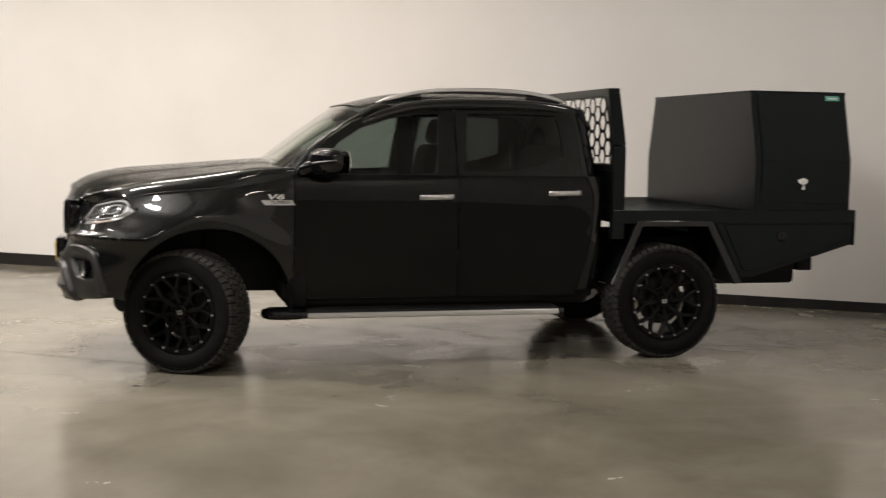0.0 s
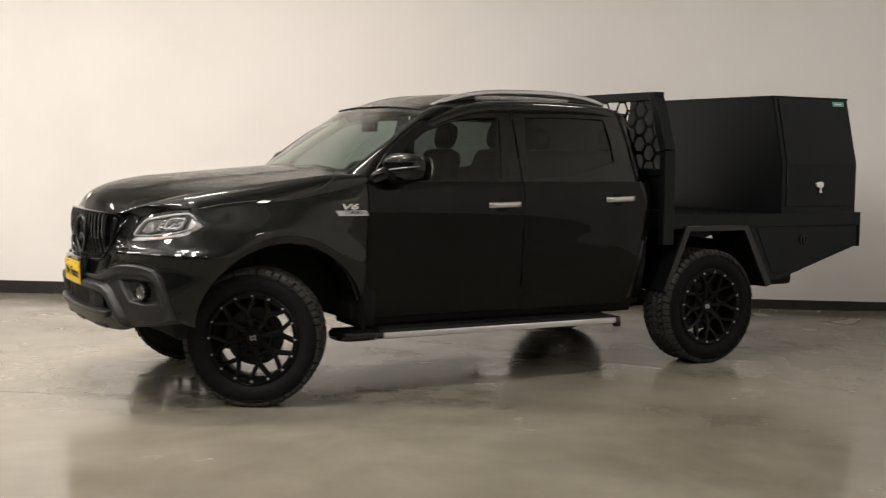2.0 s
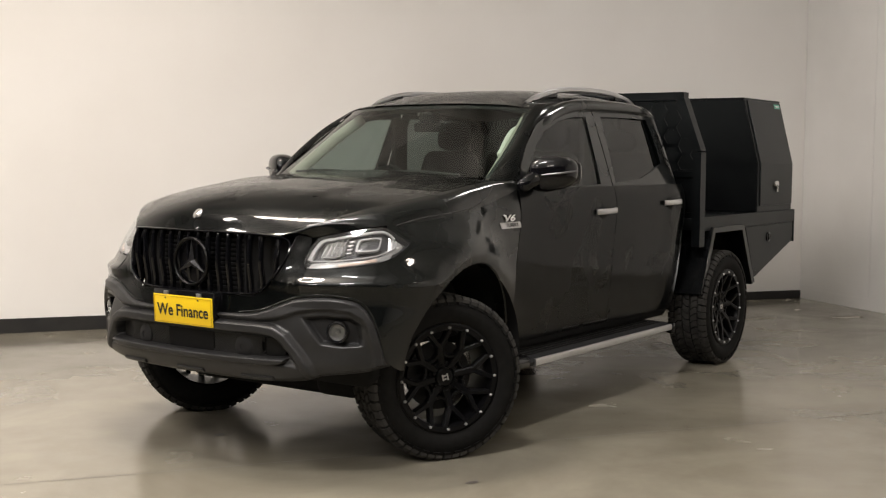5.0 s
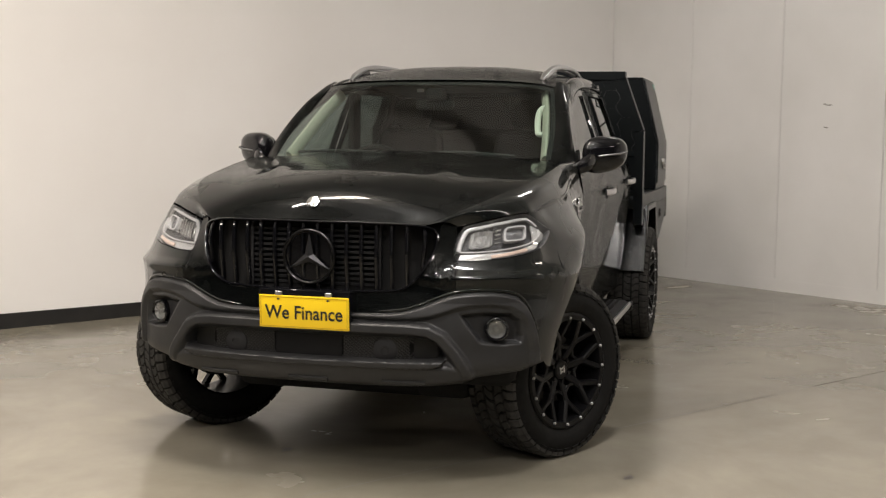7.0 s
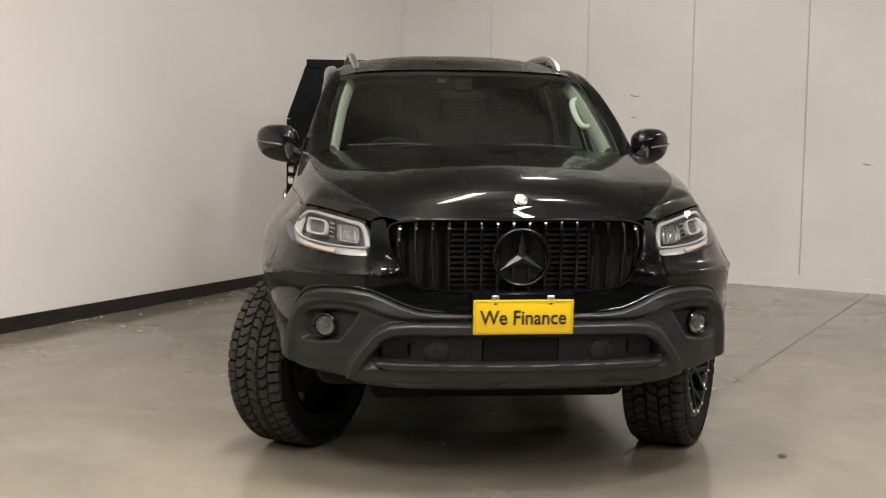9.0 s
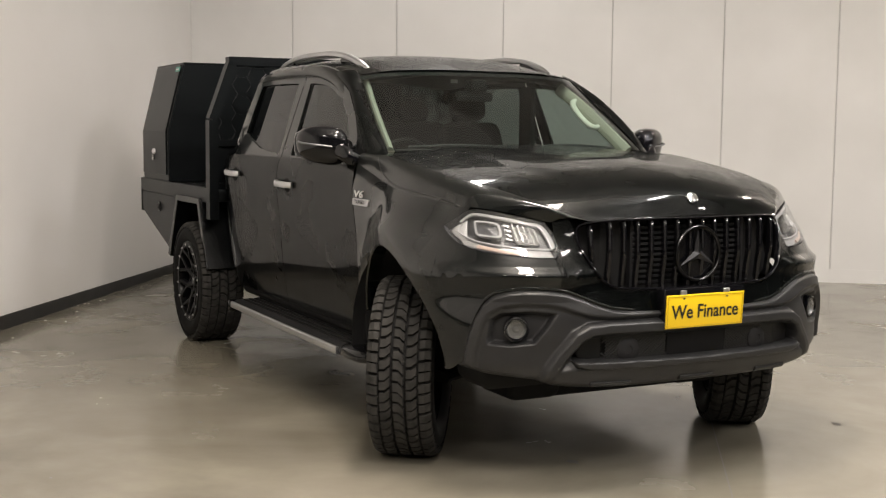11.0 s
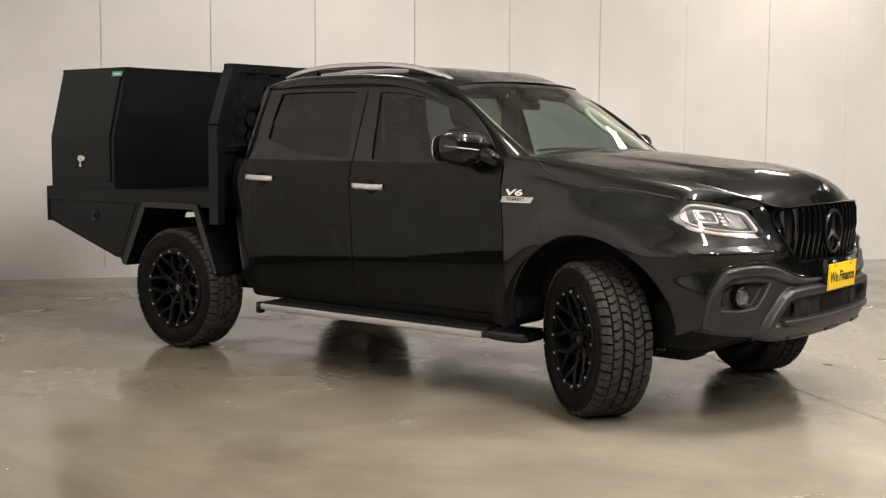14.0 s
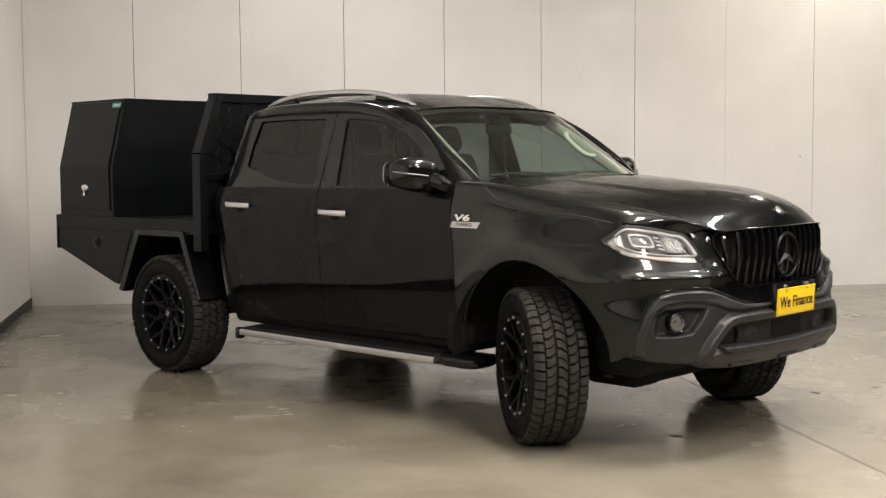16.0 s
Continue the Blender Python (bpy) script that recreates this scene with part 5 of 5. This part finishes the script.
# fog lamps, intake mesh, chin bars
for side in (1, -1):
    c = front(0.752, 0.634, -0.020) * np.array([1, side, 1])
    turn = Matrix.Translation(Vector(c)) @ Matrix.Rotation(radians(22 * side), 4, "Z") @ Matrix.Rotation(radians(-90), 4, "Z")
    fog_lamp = None
    for name, prof, mat in (("fog_lamp", [(0.049, -0.03), (0.049, 0.010), (0.044, 0.014), (0.038, 0.006)], gloss_black), ("reflector_bowl", [(0.0385, 0.006), (0.03, -0.008), (0.012, -0.012), (0.011, -0.004), (0.0005, -0.002)], fog_bowl), ("lens", [(0.0385, 0.007), (0.03, 0.012), (0.015, 0.015), (0.0005, 0.016)], lens_glass)):
        bm = lathe(prof, 24)
        bmesh.ops.transform(bm, matrix=turn, verts=bm.verts[:])
        ob = part(name, bm, mat, fog_lamp or truck)
        fog_lamp = fog_lamp or ob

intake = part("lower_intake", sheet([front(np.linspace(-0.53, 0.53, 31), np.full(31, z), o) for z, o in ((0.512, -0.042), (0.54, -0.042), (0.57, -0.042), (0.602, -0.042))]), dark, truck)
for s in (-1, 1):
    bm = bmesh.new()
    y0, y1, z0, z1 = 0.15, 0.44, 0.51, 0.604
    pitch = 0.017
    k = -10
    while k * pitch < (y1 - y0) + 0.1:
        for d in (1, -1):
            pts = []
            for t in np.linspace(0, 1, 8):
                y = y0 + k * pitch + t * (z1 - z0) * 1.3 if d > 0 else y0 + k * pitch + (1 - t) * (z1 - z0) * 1.3
                if y0 <= y <= y1:
                    pts.append(front(y, z0 + t * (z1 - z0), -0.016 if d > 0 else -0.0135))
            if len(pts) > 1:
                sweep(np.array(pts) * (1, s, 1), [(-0.0022, -0.002), (0.0022, -0.002), (0.0022, 0.002), (-0.0022, 0.002)], up=(1, 0, 0), bm=bm)
        k += 1
    part("intake_mesh", bm, trim_shell, intake, smooth=False)
    c = front(0.325, 0.54, -0.024)
    bm = lathe([(0.052, 0.0), (0.050, 0.014), (0.040, 0.020), (0.016, 0.022), (0.015, 0.019), (0.0005, 0.019)], 24)
    bmesh.ops.transform(bm, matrix=Matrix.Translation((c[0], s * 0.325, 0.546)) @ Matrix.Rotation(radians(8 * s - 90), 4, "Z"), verts=bm.verts[:])
    part("parking_sensor", bm, trim_dark, intake)
for s in (-1, 1):
    g = [front(np.linspace(0.44, 0.535, 8), np.full(8, z), -0.026) for z in (0.512, 0.598)]
    part("intake_end", sheet(g, s, thick=0.008), trim_shell, intake)
g = [front(np.linspace(-0.145, 0.145, 12), np.full(12, z), -0.012) for z in (0.508, 0.606)]
part("intake_centre", sheet(g, thick=0.01), trim_dark, intake)
for y in (-0.40, 0.0, 0.40):
    p, e = nose_line([(y - 0.085, 0.432), (y, 0.431), (y + 0.085, 0.432)], 10, 0.022)
    part("chin_bar", sweep(p, oval(0.011, 0.012, 10, 0.6), ups=e - p), trim_grey, truck)

# ---------------------------------------------------------------- mirrors, rails, steps, badges
for side in (1, -1):
    flip = np.array([1, side, 1])
    bm = bmesh.new()
    bmesh.ops.create_uvsphere(bm, u_segments=28, v_segments=18, radius=1.0)
    for v in bm.verts:
        x, y, z = v.co
        sq = lambda t, p: math.copysign(abs(t) ** p, t)
        x, y, z = sq(x, 0.75), sq(y, 0.72), sq(z, 0.75)
        height = 0.098 * (1 - 0.13 * (y + 0.2)) * (1.04 if z < 0 else 0.9)
        v.co = (-0.775 + (0.088 - 0.014 * y) * x - 0.045 * y, side * (0.970 + 0.108 * y), 1.330 + height * z + 0.010 * y)
    if side < 0:
        bmesh.ops.reverse_faces(bm, faces=bm.faces[:])
    mirror = part("door_mirror", bm, gloss_black, truck, "gloss black door mirror with indicator strip", angle=60)
    p = spline(np.array([(-0.682, 0.95, 1.316), (-0.70, 1.0, 1.322), (-0.722, 1.04, 1.327), (-0.755, 1.068, 1.332), (-0.815, 1.077, 1.338)]) * flip, 18)
    part("indicator", sweep(p, oval(0.006, 0.005, 8), up=(0, 0, 1)), grey_metal, mirror)
    p = spline(np.array([(-0.615, 0.848, 1.248), (-0.625, 0.885, 1.268), (-0.665, 0.912, 1.292), (-0.73, 0.93, 1.305)]) * flip, 14)
    part("mirror_arm", sweep(p, oval(0.026, 0.038, 12), up=(0, 0, 1), scale=np.interp(np.linspace(0, 1, 14), [0, 0.3, 1], [0.8, 1.0, 1.0])), gloss_black, mirror)
    # dark triangle where the arm is fixed
    bm = bmesh.new()
    slab(bm, [(-0.615, 1.25), (-0.76, 1.25), (-0.76, 1.345)], 0.012, lambda a, b, d, s=side: (a, s * (float(house(a, b)) + 0.001 + d), b))
    part("mirror_base", bm, gloss_black, mirror, smooth=False)
    bm = bmesh.new()
    outline = [(0.972 + 0.088 * c, 1.326 + 0.072 * s) for c, s in oval(1, 1, 20, 0.6)]
    slab(bm, outline, 0.004, lambda a, b, d, s=side: (-0.872 - 0.42 * (a - 0.972) - d, s * a, b))
    part("mirror_glass", bm, chrome, mirror, smooth=False)

    # roof rail
    p = spline(np.array([(-1.16, 0.556, 1.717), (-1.27, 0.563, 1.754), (-1.42, 0.568, 1.791), (-1.60, 0.57, 1.813), (-1.849, 0.57, 1.821), (-2.12, 0.57, 1.817), (-2.30, 0.57, 1.799), (-2.42, 0.572, 1.775), (-2.49, 0.575, 1.754)]) * flip, 50)
    sc = np.interp(np.linspace(0, 1, 50), [0, 0.08, 0.9, 1], [0.55, 1, 1, 0.55])
    rail = part("roof_rail", sweep(p, oval(0.019, 0.016, 12, 0.7), up=(0, 0, 1), scale=sc), silver, truck, "satin silver roof rail on black feet")
    for xs, zs in (((-1.20, -1.30, -1.47), (1.714, 1.751, 1.771)), ((-2.47, -2.38, -2.22), (1.747, 1.764, 1.777))):
        p = spline(np.array([(x, 0.565, z) for x, z in zip(xs, zs)]) * flip, 12)
        part("rail_foot", sweep(p, oval(0.017, 0.026, 10), up=(0, 0, 1), scale=np.linspace(0.8, 1.2, 12)), gloss_black, rail)
    p = spline(np.array([(-1.44, 0.562, 1.795), (-1.849, 0.562, 1.801), (-2.24, 0.562, 1.789)]) * flip, 20)
    part("rail_lower", sweep(p, oval(0.012, 0.008, 8), up=(0, 0, 1)), silver, rail)

    # side step
    g = []
    prof = [(0.71, 0.362), (0.90, 0.355), (0.928, 0.345), (0.935, 0.33), (0.925, 0.312), (0.89, 0.306), (0.71, 0.325)]
    bm = bmesh.new()
    sweep(np.array([(-0.42, 0, 0.0), (-2.375, 0, 0.0)]), [(-a * side, b) for a, b in prof], up=(0, 0, 1), bm=bm)
    step = part("side_step", bm, trim_dark, truck, "black running board with a bright aluminium edge")
    p = np.array([(-0.66, 0.934, 0.329), (-1.5, 0.936, 0.329), (-2.40, 0.934, 0.329)]) * flip
    part("step_edge", sweep(p, oval(0.010, 0.019, 10, 0.6), up=(0, 0, 1)), silver, step, "bright aluminium edge strip")
    for k in range(4):
        y = 0.76 + 0.035 * k
        part("step_rib", boxed(-2.34, -0.68, side * y - 0.008, side * y + 0.008, 0.35, 0.367 - 0.0015 * k, 0.003, 1), rubber, step)
    bm = bmesh.new()
    bmesh.ops.create_uvsphere(bm, u_segments=20, v_segments=12, radius=1.0)
    for v in bm.verts:
        x, y, z = (math.copysign(abs(t) ** 0.6, t) for t in v.co)
        v.co = (-0.52 + 0.155 * x, side * (0.832 + 0.112 * y), 0.335 + 0.036 * z)
    part("step_end", bm, gloss_black, step)
    part("step_tail", boxed(-2.405, -2.365, side * 0.925 - 0.025, side * 0.925 + 0.025, 0.285, 0.355, 0.01), gloss_black, step)
    for x in (-0.75, -1.5, -2.3):
        part("step_bracket", sweep(np.array([(x, 0.5 * side, 0.43), (x, 0.72 * side, 0.37), (x, 0.86 * side, 0.325)]), oval(0.02, 0.012, 8), up=(0, 0, 1)), dark, step)

    # fender badge: lettering above a silver bar
    badge = bmesh.new()
    bz, bx = 1.062, -0.475
    pts = [(bx + 0.112, bz + 0.014), (bx + 0.09, bz - 0.018), (bx - 0.105, bz - 0.018), (bx - 0.088, bz + 0.014)]
    slab(badge, pts, 0.005, lambda a, b, d, s=side: (a, s * (float(fender_y(a, b)) - 0.001 + d), b))
    bar = part("fender_badge", badge, silver, truck, "silver V6 turbo fender badge", smooth=False)
    y = float(fender_y(bx, bz)) + 0.005
    slope = math.atan((float(fender_y(bx + 0.06, bz)) - float(fender_y(bx - 0.06, bz))) / 0.12)
    yaw = Matrix.Rotation(side * slope, 4, "Z") @ Matrix.Rotation(math.pi if side > 0 else 0.0, 4, "Z")
    face = Matrix(((1, 0, 0, 0), (0, 0, -1, 0), (0, 1, 0, 0), (0, 0, 0, 1)))
    lettering("badge_word", "TURBO", 0.026, Matrix.Translation((bx - 0.005, side * (y + 0.0005), bz - 0.002)) @ yaw @ face @ Matrix.Diagonal((1.4, 1, 1, 1)), ink, bar, 0.0004)
    y2 = float(fender_y(bx, bz + 0.025)) + 0.003
    lettering("badge_number", "V6", 0.044, Matrix.Translation((bx + (0.018 if side > 0 else -0.012), side * y2, bz + 0.034)) @ yaw @ face @ Matrix(((2.3, 0.4, 0, 0), (0, 1, 0, 0), (0, 0, 1, 0), (0, 0, 0, 1))), chrome, bar, 0.003, 0.0016)

# wipers and cowl
part("cowl", sheet(mirrored(cage([[(-0.42, 0, 1.315), (-0.46, 0.4, 1.312), (-0.58, 0.77, 1.262)], [(-0.52, 0, 1.298), (-0.56, 0.4, 1.296), (-0.68, 0.78, 1.272)]], 4, 10))), trim_dark, truck)
for y0, y1 in ((0.55, -0.02), (-0.08, -0.62)):
    p = spline([(-0.47 - 0.06 * abs(y0), y0, 1.312), (-0.50, (y0 + y1) / 2, 1.327), (-0.49 - 0.06 * abs(y1), y1, 1.316)], 14)
    part("wiper", sweep(p, oval(0.008, 0.006, 8), up=(0.6, 0, 0.8)), trim_dark, truck)

# black printed band round the edge of the glass
screen = np.array(cage(screen_rows, 16, 12))
for side in (1, -1):
    g = [np.stack([screen[:, -1] + (screen[:, -3] - screen[:, -1]) * q for q in (0.0, 0.13, 0.26)])[k] * (1, side, 1) - (0.004, 0, 0.006) for k in range(3)]
    part("screen_band", sheet(g, side), ink, truck)
g = mirrored([screen[-1] + (screen[-3] - screen[-1]) * q - (0.004, 0, 0.006) for q in (0.0, 0.2, 0.4)])
part("screen_band", sheet(g), ink, truck)

# ---------------------------------------------------------------- cabin
part("dashboard", sheet(cage([[(-0.58, -0.74, 1.24), (-0.56, 0, 1.262), (-0.58, 0.74, 1.24)], [(-0.80, -0.74, 1.25), (-0.80, 0, 1.265), (-0.80, 0.74, 1.25)], [(-0.95, -0.74, 1.17), (-0.98, 0, 1.18), (-0.95, 0.74, 1.17)], [(-0.92, -0.74, 0.85), (-0.94, 0, 0.85), (-0.92, 0.74, 0.85)]], 14, 16), thick=0.02), dash_mat, truck)
part("instrument_hood", boxed(-0.98, -0.78, -0.52, -0.24, 1.24, 1.30, 0.03, 3), dash_mat, truck)
ring = np.array([(0, 0.185 * math.cos(a), 0.185 * math.sin(a)) for a in np.linspace(0, 2 * math.pi, 36, endpoint=False)])
m = Matrix.Translation((-1.02, -0.37, 1.17)) @ Matrix.Rotation(radians(-22), 4, "Y")
wheel_pts = np.array([m @ Vector(p) for p in ring])
bm = bmesh.new()
sweep(wheel_pts, oval(0.016, 0.016, 8), up=(1, 0, 0.3), bm=bm, closed=True)
box(bm, -0.02, 0.02, -0.17, 0.17, -0.025, 0.025, 0.01, 2, m)
box(bm, -0.02, 0.03, -0.06, 0.06, -0.06, 0.05, 0.015, 2, m)
box(bm, -0.012, 0.012, -0.03, 0.03, -0.17, 0.0, 0.008, 2, m)
part("steering_wheel", bm, cloth_black, truck)


def seat(x, y, width, name="front_seat"):
    s = part(name, boxed(x - 0.26, x + 0.26, y - width / 2, y + width / 2, 0.72, 0.90, 0.05, 3), cloth_black, truck)
    lean = Matrix.Translation((x - 0.22, y, 0.86)) @ Matrix.Rotation(radians(-14), 4, "Y")
    bm = boxed(-0.07, 0.06, -width / 2, width / 2, 0.0, 0.60, 0.055, 4)
    for v in bm.verts:
        if width < 0.7:
            v.co.y *= 1 - 0.32 * max(0.0, v.co.z / 0.6) ** 3
        v.co = lean @ v.co
    part("backrest", bm, cloth_black, s)
    for yy in ([0.0] if width < 0.7 else [-0.42, 0.42]):
        bm = bmesh.new()
        bmesh.ops.create_uvsphere(bm, u_segments=18, v_segments=12, radius=1.0)
        for v in bm.verts:
            a, b, c = (math.copysign(abs(t) ** 0.7, t) for t in v.co)
            v.co = lean @ Vector((0.05 * a, yy + 0.12 * b, 0.70 + 0.095 * c))
        part("headrest", bm, cloth_black, s)
    return s


seat(-1.40, 0.37, 0.52)
seat(-1.40, -0.37, 0.52)
seat(-2.28, 0.0, 1.30, "rear_bench")
part("headliner", sheet(mirrored(cage([[(-1.03, 0, 1.685), (-1.05, 0.3, 1.68), (-1.13, 0.60, 1.645)], [(-1.8, 0, 1.77), (-1.8, 0.3, 1.765), (-1.8, 0.64, 1.70)], [(-2.57, 0, 1.70), (-2.57, 0.3, 1.695), (-2.55, 0.62, 1.66)]], 10, 10))), roof_cloth, truck)
for side in (1, -1):
    flip = np.array([1, side, 1])
    p = spline(np.array([(-0.575, 0.690, 1.290), (-0.74, 0.664, 1.402), (-0.93, 0.630, 1.53), (-1.10, 0.588, 1.635)]) * flip, 20)
    part("pillar_trim", sweep(p, oval(0.034, 0.018, 10), up=(0.5, -side, 0.3)), beige, truck, "beige inner pillar trim")
    part("pillar_lining", boxed(-1.70, -1.56, side * 0.70 - 0.02, side * 0.70 + 0.02, 1.2, 1.66, 0.015, 2, None), dash_mat, truck)
p = spline([(-0.775, 0.665, 1.425), (-0.79, 0.622, 1.420), (-0.83, 0.606, 1.438), (-0.94, 0.588, 1.528), (-0.965, 0.598, 1.557), (-0.97, 0.635, 1.568)], 24)
part("grab_handle", sweep(p, oval(0.017, 0.015, 10), up=(0, 0, 1)), handle_ivory, truck, "ivory grab handle on the pillar")
part("mirror_module", boxed(-1.05, -0.95, -0.05, 0.05, 1.60, 1.668, 0.02, 3), dark, truck)
part("inside_mirror", boxed(-1.02, -0.99, -0.115, 0.105, 1.552, 1.606, 0.018, 3), dark, truck)
part("screen_sticker", boxed(-1.05, -1.047, -0.125, -0.085, 1.648, 1.668, 0, 2, None), white_mark, truck, smooth=False)
